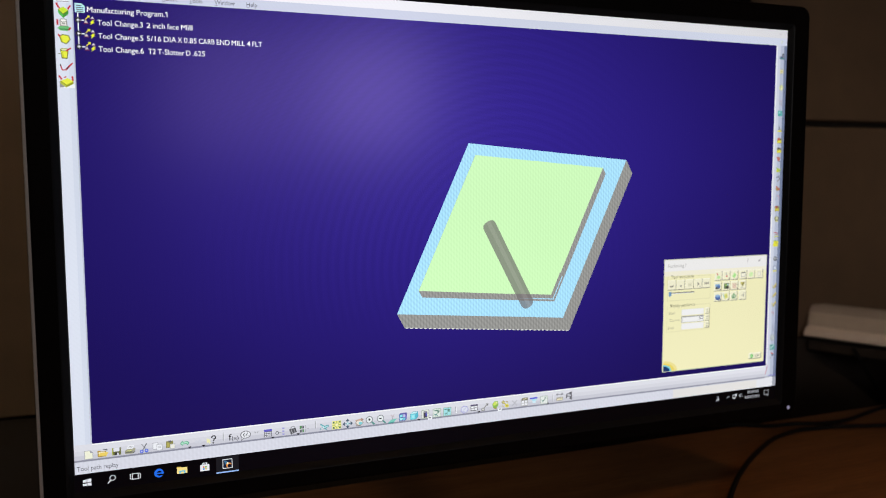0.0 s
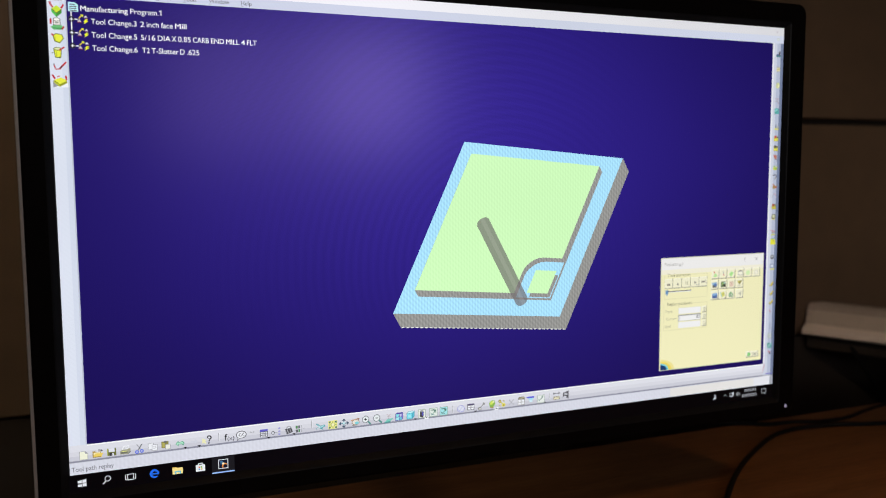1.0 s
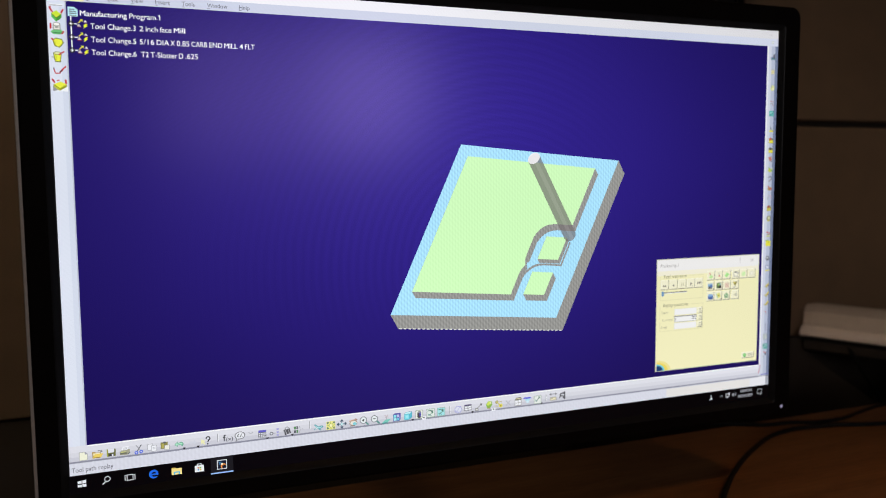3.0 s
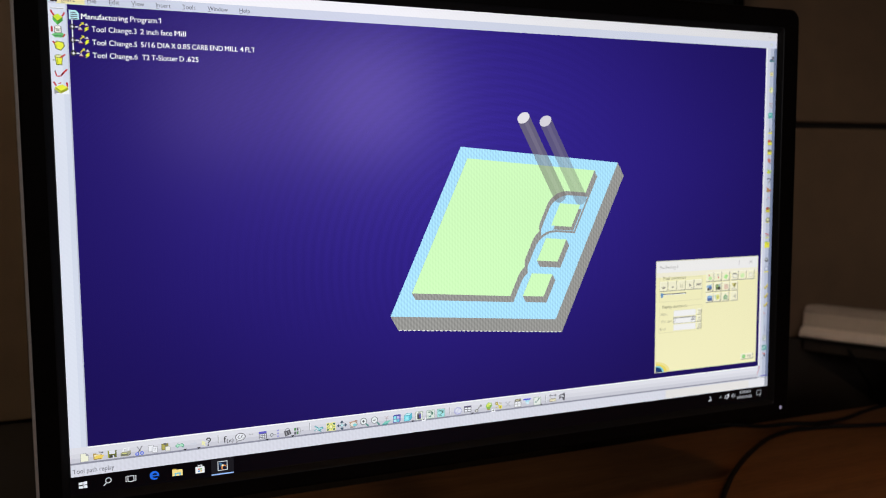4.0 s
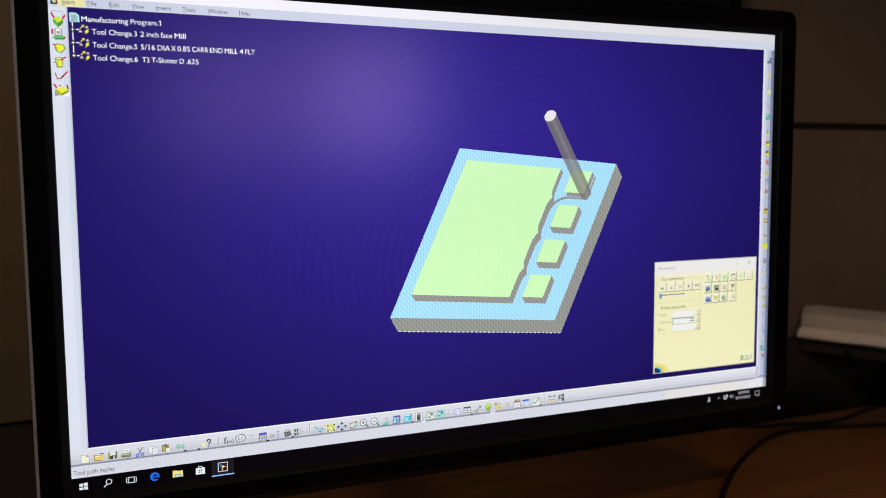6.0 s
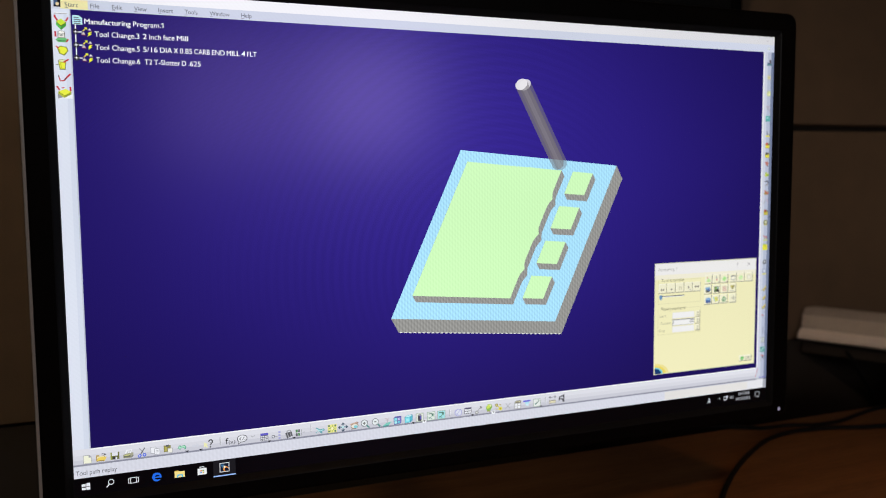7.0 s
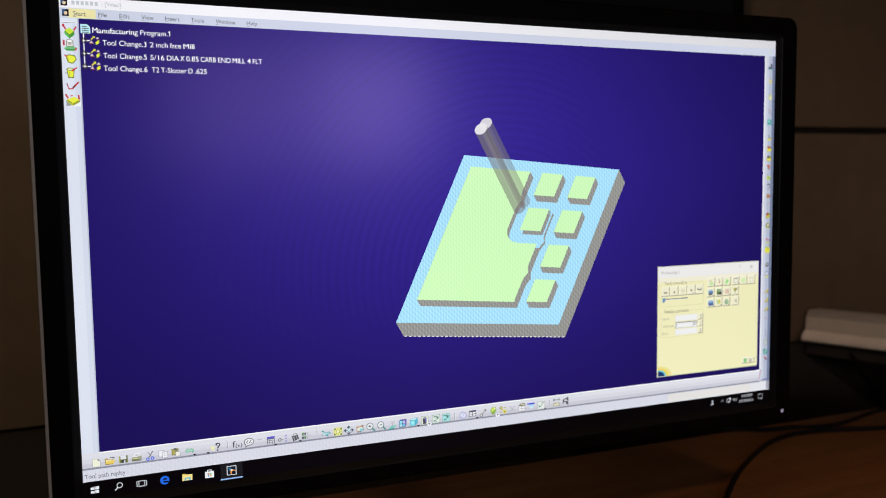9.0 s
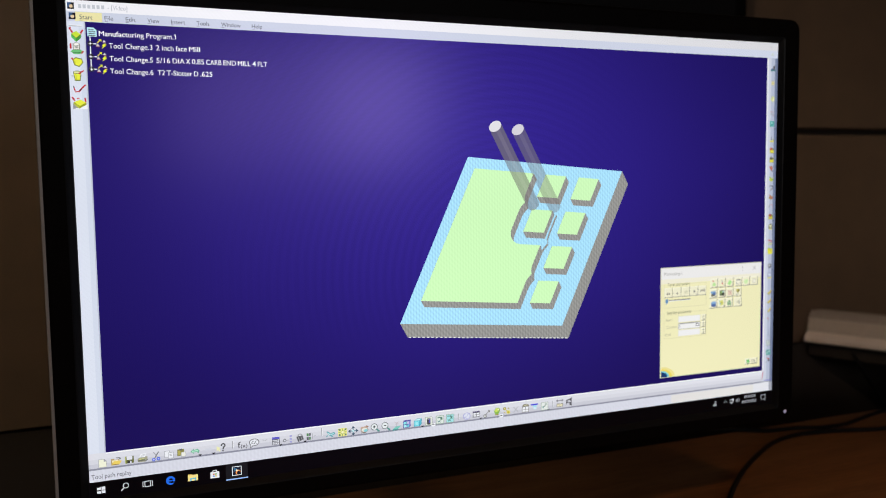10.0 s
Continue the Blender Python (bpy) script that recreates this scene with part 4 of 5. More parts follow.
icon(267, T, (rect(-10, -6, 10, 9), (232, 234, 238)), (rect(-5, -10, 5, -6), (232, 234, 238)), (rect(-3.4, -8.4, 3.4, -6), (7, 7, 9)), (rect(-4, -2, -0.6, 1.4), (220, 110, 60)), (rect(0.6, -2, 4, 1.4), (120, 180, 60)), (rect(-4, 2.4, -0.6, 5.8), (60, 150, 220)), (rect(0.6, 2.4, 4, 5.8), (230, 190, 60)), name="taskbar_icon")
icon(317, T - 1, (rect(-11, -11, 11, 11), (225, 228, 235)), (rect(-9.4, -9.4, 9.4, 9.4), (20, 28, 48)), (disc(3, 4, 6), (235, 150, 70)), (disc(4.4, 5.4, 4.4), (20, 24, 40)), ([(-8, -8), (0, -6), (-5, 2)], (60, 110, 150)), (disc(0, -1, 2.4), (250, 236, 205)), name="taskbar_icon")
icon(1706, 1058, (bar(-5, 8, 3, -2, 2.4), "g"), (bar(3, -2, -2, -7, 2), "g"), (disc(3, 5, 2.4), "g"), name="tray_icon")
icon(1744, 1058, (bar(-5, 2, 0, -3, 1.8), "mg"), (bar(0, -3, 5, 2, 1.8), "mg"), name="tray_icon")
icon(1767, 1059, (rect(-7, -6, 6, 4), "g"), (rect(-5.4, -4.4, 4.4, 2.4), (12, 12, 14)), (rect(-2, 4, 2, 7), "g"), (rect(3, -8, 8, 0), "lg"), name="tray_icon")
icon(1790, 1058, ([(-7, -3), (-3, -3), (1, -7), (1, 7), (-3, 3), (-7, 3)], "mg"), (bar(4, -4, 4, 4, 1.6), "mg"), (bar(7, -5, 7, 5, 1.4), "mg"), name="tray_icon")
for v, a, b in ((1051, 1815, 1859), (1066, 1806, 1863)):
    for i in range(int((b - a) / 6.2)):
        screen_part("tray_bar", [(rect(a + i * 6.2, v - 4.5, a + i * 6.2 + 4.2, v + 4), (146, 148, 154))], 2)
icon(1887, 1059, (rect(-9, -8, 9, 7), "mg"), (rect(-7, -6, 7, 5), (12, 12, 14)), ([(0, 7), (6, 7), (6, 12)], "mg"), name="tray_icon")

# the replay dialog
PAPER = (240, 236, 190)
screen_part("dialog_frame", [(rect(1508, 645, 1872, 963), (196, 196, 176))], 0.6)
screen_part("dialog", [(rect(1510, 647, 1870, 961), PAPER)], 1, "pale yellow replay dialog").data.materials[0] = glow(PAPER, 1.0, "BANDS", 209.0, 0.003)
screen_part("dialog_title", [(rect(1510, 647, 1870, 679), (236, 235, 234))], 1.5)
screen_part("dialog_band", [(rect(1510, 679, 1870, 692), (239, 235, 214))], 1.5)
words("Pocketing.1", 1521, 1582, 668, 9, (168, 166, 164))
screen_part("dialog_sign", [(bar(1801, 655, 1801, 664, 2), (178, 172, 176)), (rect(1800, 666, 1802, 668), (178, 172, 176))], 3)
screen_part("dialog_sign", [(bar(1839, 657, 1849, 666, 1.6), (170, 166, 170)), (bar(1849, 657, 1839, 666, 1.6), (170, 166, 170))], 3)
GREY = (178, 174, 140)
words("Tool animation", 1531, 1610, 699, 9, (128, 124, 96), 4)
words("Replay positions", 1532, 1615, 780, 9, (128, 124, 96), 4)
words("Start", 1526, 1549, 800, 8, GREY, 4), words("Current", 1529, 1565, 821, 8, GREY, 4), words("End", 1525, 1544, 842, 8, GREY, 4)
for r in ((1520, 694, 1669, 762), (1520, 776, 1670, 850)):
    screen_part("group_frame", [(rect(r[0], r[1], r[0] + 1.5, r[3]), (222, 218, 174)), (rect(r[2] - 1.5, r[1], r[2], r[3]), (222, 218, 174)), (rect(r[0], r[3] - 1.5, r[2], r[3]), (222, 218, 174)), (rect(1614, r[1], r[2], r[1] + 1.5), (222, 218, 174))], 3)


def button(u, v, w, h, *marks):
    screen_part("button", [(rect(u - w, v - h, u + w, v + h), (150, 147, 128)), (rect(u - w, v - h, u + w - 2, v + h - 2), (250, 249, 232)), (rect(u - w + 1.5, v - h + 1.5, u + w - 2, v + h - 2), (238, 235, 206))]
                + [([(u + x, v + y) for x, y in s], paler(c, 0.78, PAPER)) for s, c in marks], 3)


K = (104, 100, 98)
button(1536, 718, 14, 14, ([(-8, 3), (-2, -1), (-2, 7)], K), ([(-2, 3), (4, -1), (4, 7)], K))
button(1566, 718, 14, 14, ([(-4, 3), (2, -1), (2, 7)], K))
button(1596, 718, 14, 14, (rect(-4, -4, -1, 6), (190, 188, 160)), (rect(2, -4, 5, 6), (190, 188, 160)))
button(1626, 718, 14, 14, ([(-3, -4), (4, 1), (-3, 6)], K), (bar(3, 6, 8, 10, 1.6), "mg"))
button(1655, 718, 14, 14, ([(-7, -4), (-1, 0), (-7, 4)], K), ([(-1, -4), (5, 0), (-1, 4)], K), (rect(5, -4, 7, 4), K))
screen_part("slider", [(rect(1526, 738.5, 1612, 741), (104, 104, 98)), (rect(1526, 741, 1612, 742.5), "w"), ([(1525, 736), (1534, 736), (1534, 746), (1529.5, 751), (1525, 746)], (110, 150, 190))], 3)
for i, v in enumerate((797, 817, 837)):
    screen_part("input_field", [(rect(1570, v - 9, 1648, v + 9), (150, 150, 150) if i == 1 else (228, 226, 216)), (rect(1571.5, v - (6 if i == 1 else 8), 1647, v + 8), (240, 240, 240))]
                + ([(rect(1574, v - 3, 1576, v + 4), (150, 150, 150)), (bar(1632, v + 2, 1645, v + 2, 2), (90, 90, 94)), (bar(1632, v - 3, 1645, v - 3, 2), (90, 90, 94))] if i == 1 else []), 3)
    button(1660, v, 8, 9, ([(-4, -2), (4, -2), (0, -6)], (150, 148, 130)), ([(-4, 2), (4, 2), (0, 6)], (150, 148, 130)))
LEAF, NAVY, OLIVE = (176, 226, 150), (50, 90, 170), (120, 116, 40)
button(1697, 700, 13.5, 13.5, ([(-8, 6), (-2, -4), (7, 3), (2, 9)], LEAF), (bar(-6, -8, -3, -3, 2.4), "r"), ([(7, 8), (12, 8), (9.5, 11)], K))
button(1725, 700, 13.5, 13.5, (bar(-2, -8, 2, -1, 2.6), "mg"), (disc(1, 2, 2.4), "r"), (bar(-6, 8, 5, 8, 1.8), "cream"), ([(7, 8), (12, 8), (9.5, 11)], K))
button(1754, 700, 13.5, 13.5, ([(-9, 3), (-1, -7), (8, -1), (0, 9)], (164, 232, 140)), (bar(-4, 4, 3, -3, 1.8), (120, 190, 110)), ([(7, 8), (12, 8), (9.5, 11)], K))
button(1786, 700, 13.5, 13.5, (rect(-8, -6, 8, 7), "mg"), (rect(-6.4, -4, 6.4, 5.4), (240, 238, 226)), (bar(-6, -6, 6, -6, 2.4), "dg"), ([(7, 8), (12, 8), (9.5, 11)], K))
button(1815, 700, 13.5, 13.5, (disc(-1, 1, 8, 7, 10), (206, 236, 176)), (bar(-5, 4, 5, -5, 1.6), LEAF))
button(1845, 700, 13.5, 13.5, (rect(-7, -6, 6, 7), (206, 204, 190)), (rect(-5, -4, 4, 5), (240, 238, 226)))
button(1695, 730, 13.5, 13.5, ([(-10, -6), (6, -8), (8, 0), (-8, 3)], (110, 160, 215)), (rect(-7, 0, 6, 8), "dg"), (rect(-2, -3, 8, 4), NAVY), (rect(-8, 3, -3, 7), "k"), ([(7, 8), (12, 8), (9.5, 11)], K))
button(1726, 730, 13.5, 13.5, (rect(-9, -8, 8, 8), (70, 96, 60)), (rect(-6, -5, 2, 0), (130, 170, 90)), (rect(-1, 0, 8, 8), "k"), (disc(4, -4, 3), (150, 190, 200)), ([(7, 8), (12, 8), (9.5, 11)], K))
button(1755, 730, 13.5, 13.5, (rect(-8, -7, 7, 8), (228, 204, 190)), (bar(-7, -6, 7, 6, 2), (190, 140, 130)), (bar(-7, 2, 2, 8, 1.8), (200, 160, 140)), (bar(0, -7, 7, -1, 1.8), (170, 150, 130)), ([(7, 8), (12, 8), (9.5, 11)], K))
button(1784, 730, 13.5, 13.5, ([(-9, -8), (9, -8), (0, 5)], OLIVE), ([(-9, -8), (2, -8), (-4, 0)], (190, 180, 90)), (bar(-8, 8, 4, 7, 1.6), "mg"))
button(1696, 760, 13.5, 13.5, (rect(-9, -3, 9, 6), NAVY), (disc(0, 6, 9, 3.4), (40, 70, 150)), (disc(0, -3, 9, 3.6), (110, 160, 225)), ([(7, 8), (12, 8), (9.5, 11)], K))
button(1724, 760, 13.5, 13.5, ([(-8, -5), (4, -9), (9, 3), (-3, 8)], (214, 216, 110)), (bar(-9, -8, -3, 6, 2), (120, 190, 210)), (bar(-2, 0, 6, -3, 1.8), OLIVE), ([(7, 8), (12, 8), (9.5, 11)], K))
button(1753, 760, 13.5, 13.5, ([(-8, 0), (0, -8), (8, 0), (6, 8), (-6, 8)], (90, 150, 100)), (rect(-3, -1, 4, 5), (206, 226, 206)), (disc(0, 3, 2), "dg"), ([(7, 8), (12, 8), (9.5, 11)], K))
button(1785, 760, 13.5, 13.5, ([(5, -6), (5, 6), (-6, 0)], (190, 188, 166)), (bar(5, -7, 5, 7, 1.6), "mg"))
button(1838, 943, 23, 9, (disc(-12, 0, 6), (60, 170, 70)), (disc(-12, 0, 3), (140, 220, 140)))
words("OK", 1838, 1855, 947, 8, (110, 110, 104), 5)
screen_part("corner_mark", [([(1512, 961)] + disc(1512, 961, 48, 30, 16, 270, 365), (238, 226, 150)), ([(1512, 961)] + disc(1512, 961, 38, 24, 16, 270, 365), (236, 216, 100)), ([(1512, 961)] + disc(1512, 961, 28, 19, 16, 270, 365), (120, 205, 220)),
                            ([(1512, 961)] + disc(1512, 961, 22, 15, 16, 270, 365), (25, 60, 110))], 3, "yellow and blue corner fan")


# ---- the milled plate that the program draws ----
O2, E1, E2 = np.array((916.5, 330.7)), np.array((461.5, 40.5)), np.array((-189.4, 413.3))
THICK = np.array((19.3, 35.5))
STEP = 0.47 * THICK
GREEN, CYAN, STONE = (208, 252, 190), (170, 226, 254), (150, 150, 147)


DRAWN = {GREEN: glow(GREEN, 1.0, "BANDS", 150.0, 0.03), CYAN: glow(CYAN, 1.0, "BANDS", 150.0, 0.085), STONE: glow(STONE, 1.0, "BANDS", 145.0, 0.12)}


def spot(a, b, h=0.0):
    """The dot at which a point of the plate is drawn: across, along, and its height in steps."""
    return tuple(O2 + a * E1 + b * E2 - h * STEP)


def slab(rows, h0, h1, top, low, high):
    """Faces of a slab whose plan is rows of (along, from, to): its sides between heights h0 and h1, and its top."""
    faces = []
    ring = [(a0, b) for b, a0, _ in rows] + [(a1, b) for b, _, a1 in rows[::-1]]
    for (a, b), (c, d) in zip(ring, ring[1:] + ring[:1]):
        if abs(a - c) + abs(b - d) > 1e-6:
            faces.append(([spot(a, b, h1), spot(c, d, h1), spot(c, d, h0), spot(a, b, h0)], 1, low))
    for (b0, a0, a1), (b1, c0, c1) in zip(rows, rows[1:]):
        if b1 - b0 > 1e-6:
            faces.append(([spot(a0, b0, h1), spot(a1, b0, h1), spot(c1, b1, h1), spot(c0, b1, h1)], 0, high))
    return faces


def drawn(name, faces, top, label=""):
    bm = bmesh.new()
    for pts, slot, layer in faces:
        area2 = sum(p[0] * q[1] - q[0] * p[1] for p, q in zip(pts, pts[1:] + pts[:1]))
        if abs(area2) < 1e-3:
            continue
        f = bm.faces.new([bm.verts.new((fx(u), -layer * LAYER, fz(v))) for u, v in (pts if area2 > 0 else pts[::-1])])
        f.material_index = slot
    return part(name, bm, [DRAWN[top], DRAWN[STONE]], panel, label)


plate = [([spot(0, 0), spot(1, 0), spot(1, 1), spot(0, 1)], 0, 1.2)]
under = [tuple(np.array(spot(a, b)) + THICK) for a, b in ((0, 1), (1, 1), (1, 0))]
plate += [([spot(0, 1), spot(1, 1), under[1], under[0]], 1, 1.2), ([spot(1, 1), spot(1, 0), under[2], under[1]], 1, 1.2)]
drawn("drawn_plate", plate, CYAN, "pale blue plate with grey sides, drawn on the display")

low_edge = [np.array(u) for u in under[:2]]
steps = 38
dashes = [([tuple(low_edge[0] + (low_edge[1] - low_edge[0]) * f + (0, d)) for f, d in (((i + 0.2) / steps, -1.4), ((i + 0.75) / steps, -1.4), ((i + 0.75) / steps, 1.0), ((i + 0.2) / steps, 1.0))], 0, 1.6) for i in range(steps)]
drawn("drawn_edge", dashes, GREEN, "bright dashed lower edge").data.materials[0] = glow((226, 228, 226))

ROW_B = (0.757, 0.538, 0.319, 0.100)
SIDE_A, SIDE_B, GAP, ROUND = 0.133, 0.140, 0.078, 0.095
CELLS = [(0.764, b) for b in ROW_B] + [(0.545, 0.100), (0.545, 0.319)]


def cell_edge(cell, b):
    """The cut's edge on the uncut side, at b along the plate."""
    left, top, low = cell[0] - GAP, cell[1] - GAP, cell[1] + SIDE_B + GAP
    if b <= top or b >= low:
        return 0.9
    e = max(top + ROUND - b, b - (low - ROUND), 0)
    return left + ROUND - math.sqrt(max(ROUND ** 2 - e ** 2, 0))


def profile(n):
    return lambda b: min([0.9] + [cell_edge(c, b) for c in CELLS[:n]])


ALONG = sorted(set([0.1 + 0.008 * i for i in range(101)] + [c[1] + s for c in CELLS for s in (-GAP - 1e-5, -GAP + 1e-5, 0, SIDE_B, SIDE_B + GAP - 1e-5, SIDE_B + GAP + 1e-5) if 0.1 <= c[1] + s <= 0.9] + [0.1, 0.9]))


def rows_between(b0, b1, left, right):
    got = [(b, left(b), right(b)) for b in ALONG if b0 - 1e-9 <= b <= b1 + 1e-9]
    wide = [r[2] - r[1] > 1e-4 for r in got]
    return [r for i, r in enumerate(got) if any(wide[max(i - 1, 0):i + 2])]


done = profile(len(CELLS))
drawn("drawn_block", slab(rows_between(0.1, 0.9, lambda b: 0.1, done), 0, 1, 0, 2, 6), GREEN, "pale green block with grey sides, drawn on the display")
for a, b in CELLS:
    drawn("drawn_square", slab([(b, a, a + SIDE_A), (b + SIDE_B, a, a + SIDE_A)], 0, 1, 0, 2, 6), GREEN)

# what the mill takes away: an upper and a lower layer of each cut, side by side
CHIPS = []
for n, (a, b) in enumerate(CELLS):
    old, cut = profile(n), profile(n + 1)
    for side, rows in (("top", rows_between(max(b - GAP, 0.1), b, cut, old)), ("left", rows_between(b, b + SIDE_B, cut, lambda q: a)),
                       ("right", rows_between(b, b + SIDE_B, lambda q: a + SIDE_A, old)), ("low", rows_between(b + SIDE_B, min(b + SIDE_B + GAP, 0.9), cut, lambda q: min(old(q), a + SIDE_A))),
                       ("corner", rows_between(b + SIDE_B, min(b + SIDE_B + GAP, 0.9), lambda q: max(cut(q), a + SIDE_A), old))):
        if len(rows) > 1:
            rows = [(q, a0 - 0.0012, max(a0, a1) + 0.0012) for q, a0, a1 in rows]
            rows = [(rows[0][0] - 0.0012, *rows[0][1:])] + rows[1:-1] + [(rows[-1][0] + 0.0012, *rows[-1][1:])]
            CHIPS.append((n, side, "upper", drawn("drawn_chip", slab(rows, 0.33, 1, 0, 5, 6), GREEN)))
            CHIPS.append((n, side, "lower", drawn("drawn_chip", slab(rows, 0, 0.33, 0, 3, 4), CYAN)))

# the cutter, and the afterimage that trails it on the slow display
REACH = np.array((109, 204.0))


def cutter(name, layer, alpha, end_alpha, label):
    """The round cutter: its body, and its white end as a piece of its own."""
    r = 0.0345
    cap = [tuple(r * math.cos(2 * math.pi * i / 28) * E1 + r * math.sin(2 * math.pi * i / 28) * E2) for i in range(28)]
    axis = REACH / np.linalg.norm(REACH)
    nrm = np.array((-axis[1], axis[0]))
    half = max(abs(np.dot(nrm, p)) for p in cap)
    faces = []
    for i in range(10):
        ends = []
        for s in (-1 + i / 5, -0.8 + i / 5):
            bow = axis * 13 * math.sqrt(max(1 - s * s, 0))
            ends.append((tuple(nrm * half * s - 0.8 * bow), tuple(nrm * half * s + REACH + bow)))
        faces.append(([ends[0][0], ends[1][0], ends[1][1], ends[0][1]], int(i in (3, 4, 5)), 0))
    body = part(name, flat(faces, layer, (0, 0)), [ghost("cutter_dark", (120, 115, 115), alpha), ghost("cutter_side", (136, 131, 130), alpha)], panel, label)
    end = part("cutter_end", flat([(cap, 0, 0)], layer + 0.3, (0, 0)), ghost("cutter_white", (247, 245, 249), end_alpha), panel, "white round end")
    return body, end


tool, tool_end = cutter("drawn_cutter", 8, 0.64, 0.80, "grey round cutter drawn on the display")
trail, trail_end = cutter("cutter_afterimage", 7.4, 0.50, 0.68, "faint grey afterimage of the cutter")

# ---- cables on the desk ----
def cable(name, knots, r, label):
    bm = bmesh.new()
    tube(bm, spline(knots), r)
    return tagged(part(name, bm, M_BLACK, None), label, "cable")


Zc = DESK + 0.0023
cable("power_cable", [(0.13, -0.10, Zc), (0.168, -0.056, Zc), (0.200, -0.022, Zc), (0.240, 0.016, Zc), (0.280, 0.049, Zc), (0.326, 0.080, Zc), (0.370, 0.104, Zc), (0.408, 0.113, Zc), (0.437, 0.111, Zc), (0.463, 0.106, Zc), (0.514, 0.090, Zc), (0.62, 0.075, Zc), (0.8, 0.08, Zc)], 0.0022, "black cable curving over the desk")
cable("signal_cable", [(0.16, 0.055, 0.93), (0.195, 0.12, 0.86), (0.245, 0.19, Zc + 0.008), (0.285, 0.19, Zc), (0.33, 0.172, Zc), (0.371, 0.149, Zc), (0.392, 0.133, Zc + 0.001), (0.414, 0.120, Zc + 0.0045), (0.447, 0.117, Zc + 0.002), (0.485, 0.121, Zc), (0.535, 0.134, Zc), (0.578, 0.142, Zc), (0.70, 0.150, Zc), (0.8, 0.150, Zc)], 0.0021, "thin black cable lying behind the monitor")
cable("hanging_cable", [(0.795, 0.394, 0.770), (0.791, 0.386, 0.752), (0.786, 0.366, 0.735), (0.777, 0.325, 0.70), (0.764, 0.27, 0.655), (0.759, 0.20, 0.60), (0.764, 0.185, 0.40), (0.769, 0.19, 0.10), (0.789, 0.21, 0.004), (0.889, 0.25, 0.003)], 0.003, "black cable drooping from the pale rail to the floor")


# ---- what moves ----
FIRST = {0: dict(right=0.0, low=0.0, left=0.05, top=0.15), 1: dict(right=1.75, low=1.75, left=1.85, top=1.95), 2: dict(right=3.35, low=3.4, left=3.5, top=3.6),
         3: dict(right=5.3, low=5.3, left=5.42, top=5.48), 4: dict(right=7.05, low=7.15, left=7.18, top=7.26), 5: dict(right=8.77, low=8.85, left=8.88, top=8.97)}
LAST = {0: dict(right=1.45, low=1.35, left=1.1, top=1.15), 1: dict(right=3.2, low=3.2, left=2.9, top=2.9), 2: dict(right=5.12, low=4.8, left=4.7, top=4.75),
        3: dict(right=6.6, low=6.6, left=6.3, top=6.3), 4: dict(right=8.45, low=7.95, left=7.9, top=7.9), 5: dict(right=20, low=9.8, left=9.65, top=9.65)}


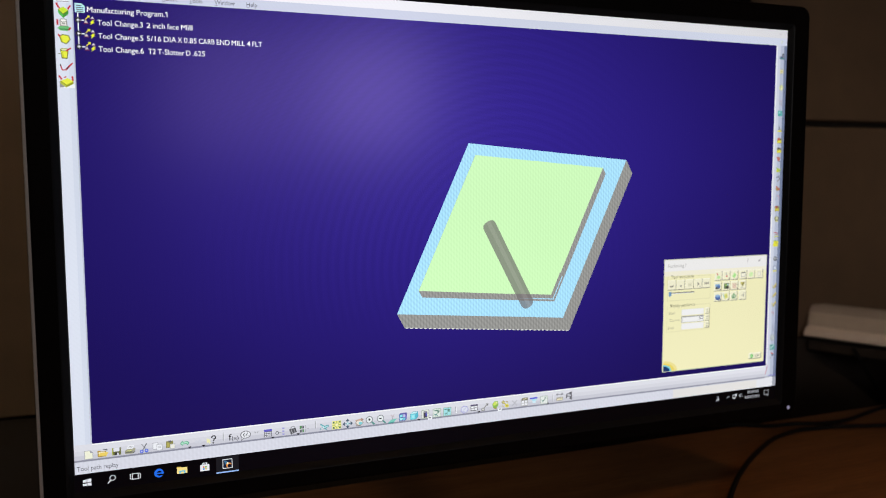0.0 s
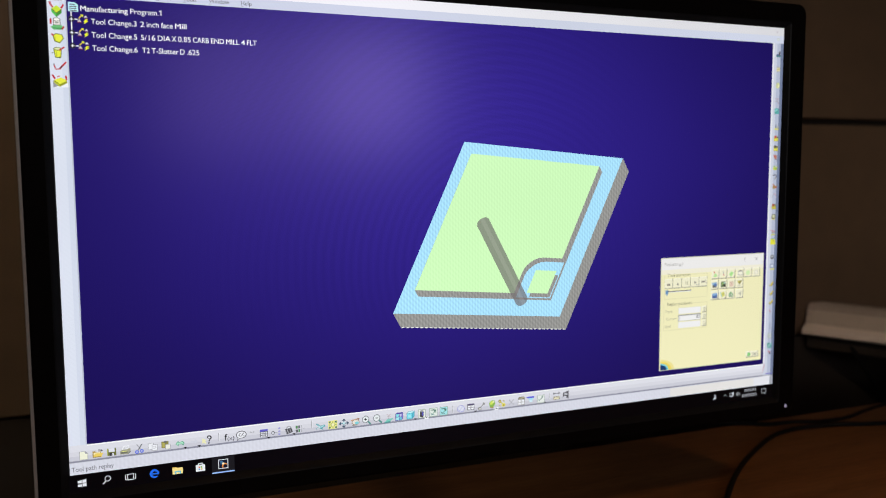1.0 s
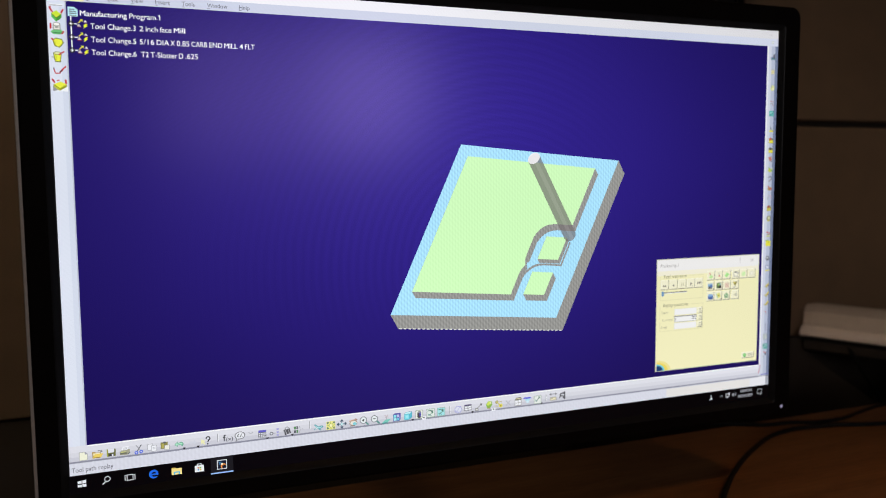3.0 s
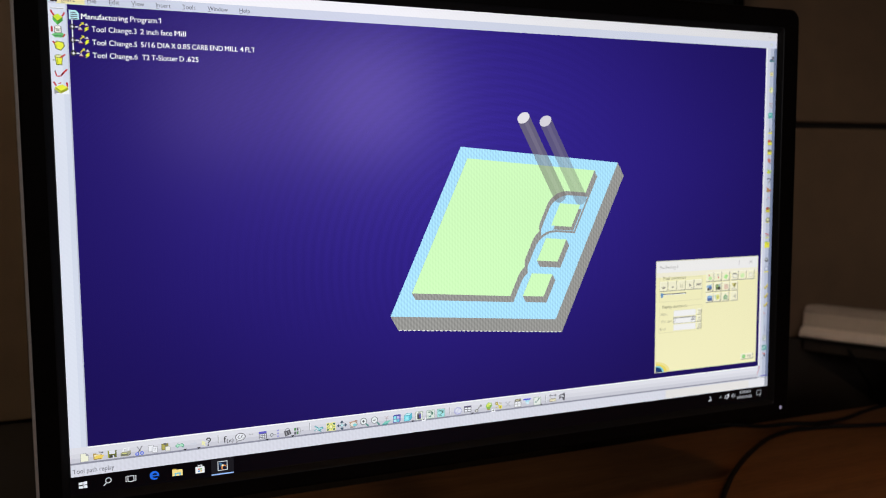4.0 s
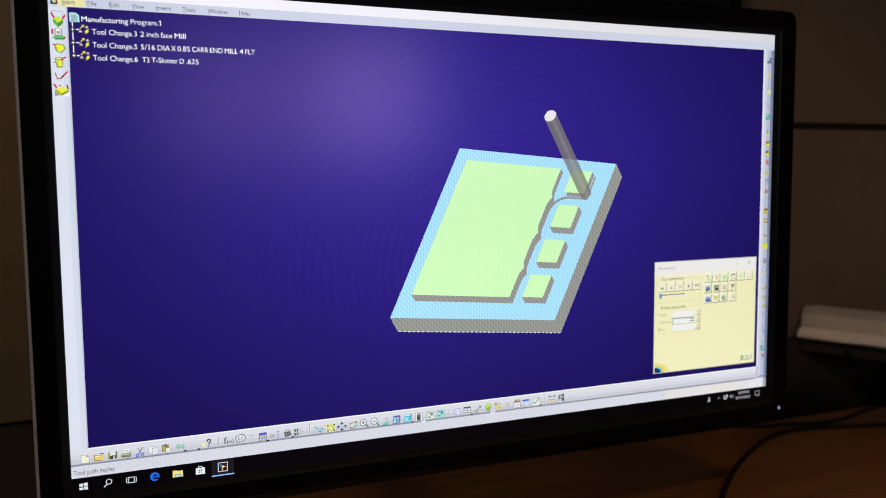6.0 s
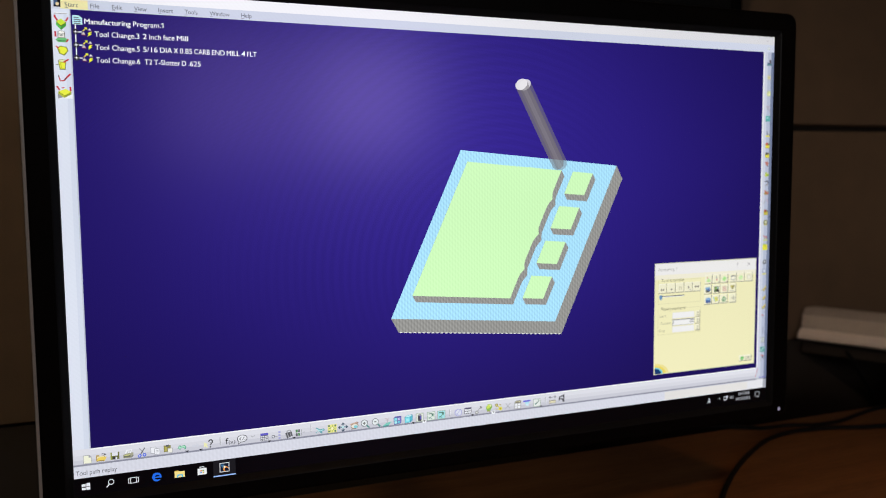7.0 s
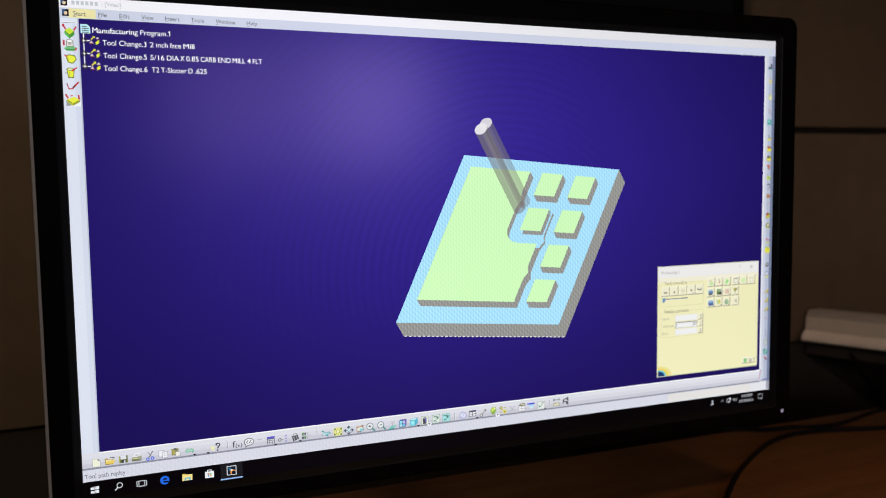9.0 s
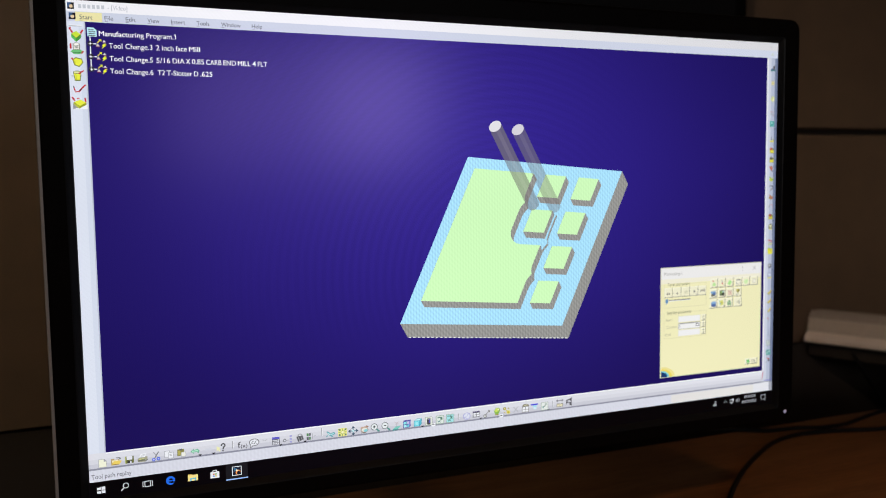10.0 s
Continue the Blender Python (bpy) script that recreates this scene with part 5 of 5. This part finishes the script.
def motions():
    for n, side, level, ob in CHIPS:
        t = (FIRST if level == "upper" else LAST)[n]["right" if side == "corner" else side]
        up, sunk = pose(0, 0, 0), pose(0, 0.004, 0)
        if t > 10:
            walk(ob, [(0, up), (10, up)])
        elif t < 0.04:
            walk(ob, [(0, sunk), (10, sunk)])
        else:
            walk(ob, [(0, up), (t - 0.034, up), (t + 0.034, sunk), (10, sunk)])
    rows = [
        (0, 973, 535, 972, 534), (0.1, 993, 444, 993, 444), (0.2, 1084, 454, 1084, 454), (0.3, 979, 536, 979, 536), (0.4, 985, 451, 985, 451), (0.5, 1079, 467, 1078, 466),
        (0.6, 1042, 538, 1042, 538), (0.7, 964, 526, 964, 526), (0.8, 1090, 463, 1090, 463), (0.9, 1057, 537, 1057, 537), (1.0, 966, 530, 966, 530), (1.1, 1077, 460, 1077, 460),
        (1.2, 1063, 528, 1063, 528), (1.3, 980, 519, 980, 519), (1.4, 1012, 441, 1012, 441), (1.5, 1085, 474, 1085, 474), (1.6, 1092, 478, 1092, 478), (1.7, 1113, 366, 1098, 432),
        (1.8, 993, 421, 993, 421), (1.9, 1048, 349, 1048, 349), (2.0, 1121, 364, 1121, 364), (2.1, 1002, 433, 1002, 433), (2.2, 1035, 352, 1035, 352), (2.3, 1108, 433, 1108, 433),
        (2.4, 1011, 435, 1011, 435), (2.5, 1025, 365, 1026, 364), (2.6, 1118, 373, 1118, 373), (2.7, 1079, 454, 1079, 454), (2.8, 1005, 430, 1005, 430), (2.9, 1038, 354, 1038, 354),
        (3.0, 1120, 365, 1120, 365), (3.1, 1108, 432, 1108, 432), (3.2, 1006, 430, 1006, 430), (3.3, 1120, 300, 1120, 300), (3.4, 1130, 340, 1130, 340), (3.5, 1042, 330, 1042, 330),
        (3.6, 1090, 262, 1090, 262), (3.7, 1152, 268, 1152, 268), (3.8, 1109, 346, 1053, 339), (3.9, 1039, 323, 1065, 273), (4.0, 1091, 257, 1155, 264), (4.1, 1121, 345, 1121, 345),
        (4.2, 1039, 332, 1039, 332), (4.3, 1158, 268, 1158, 268), (4.4, 1136, 342, 1136, 342), (4.5, 1047, 342, 1040, 335), (4.6, 1148, 268, 1092, 263), (4.7, 1138, 338, 1161, 285),
        (4.8, 1043, 335, 1043, 335), (4.9, 1088, 265, 1088, 265), (5.0, 1165, 281, 1140, 338), (5.1, 1161, 290, 1154, 270), (5.2, 1188, 170, 1165, 118), (5.3, 1165, 253, 1165, 253),
        (5.4, 1082, 242, 1082, 242), (5.5, 1112, 172, 1131, 165), (5.6, 1173, 246, 1173, 246), (5.7, 1089, 247, 1089, 247), (5.8, 1120, 168, 1120, 168), (5.9, 1190, 178, 1190, 178),
        (6.0, 1173, 246, 1173, 246), (6.1, 1089, 247, 1089, 247), (6.2, 1118, 170, 1118, 170), (6.3, 1190, 180, 1190, 180), (6.4, 1171, 248, 1171, 248), (6.5, 1090, 246, 1090, 246),
        (6.6, 1118, 170, 1118, 170), (6.7, 1188, 182, 1188, 182), (6.8, 1153, 264, 1097, 262), (6.9, 1191, 179, 1191, 179), (7.0, 1087, 163, 1097, 164), (7.1, 1052, 248, 994, 243),
        (7.2, 981, 227, 1006, 174), (7.3, 1099, 171, 1099, 171), (7.4, 1059, 244, 1059, 244), (7.5, 982, 238, 984, 226), (7.6, 1097, 166, 1097, 166), (7.7, 1073, 241, 1073, 241),
        (7.8, 985, 225, 1006, 176), (7.9, 1035, 161, 1090, 166), (8.0, 1076, 244, 1103, 185), (8.1, 986, 235, 986, 235), (8.2, 1026, 165, 1089, 170), (8.3, 1070, 249, 1070, 249),
        (8.4, 990, 247, 990, 247), (8.5, 1014, 176, 1035, 164), (8.6, 984, 231, 1009, 181), (8.7, 1032, 58, 1043, 248), (8.8, 1033, 317, 1033, 317), (8.9, 946, 327, 946, 327),
        (9.0, 963, 265, 977, 251), (9.1, 1062, 271, 1037, 319), (9.2, 1012, 337, 956, 329), (9.3, 968, 264, 940, 318), (9.4, 1061, 263, 1061, 263), (9.5, 1013, 338, 1025, 333),
        (9.6, 974, 259, 974, 259), (9.7, 1053, 258, 1053, 258), (9.8, 1022, 338, 1035, 323), (9.9, 965, 268, 940, 319), (10, 993, 253, 1058, 261),
    ]
    # the end stays under the block's top while the mill works low in the first cuts
    low = (0, 0.2, 0.3, 0.5, 0.6, 0.7, 0.8, 0.9, 1.0, 1.1, 1.2, 1.3, 1.5, 1.6, 2.3, 2.7)
    walk(tool, [(t, pose(fx(a), 0, fz(b))) for t, a, b, c, d in rows])
    walk(trail, [(t, pose(fx(c), 0, fz(d))) for t, a, b, c, d in rows])
    walk(tool_end, [(t, pose(fx(a), 0.00017 if t in low else 0, fz(b))) for t, a, b, c, d in rows])
    walk(trail_end, [(t, pose(fx(c), 0.00017 if t in low else 0, fz(d))) for t, a, b, c, d in rows])


motions()
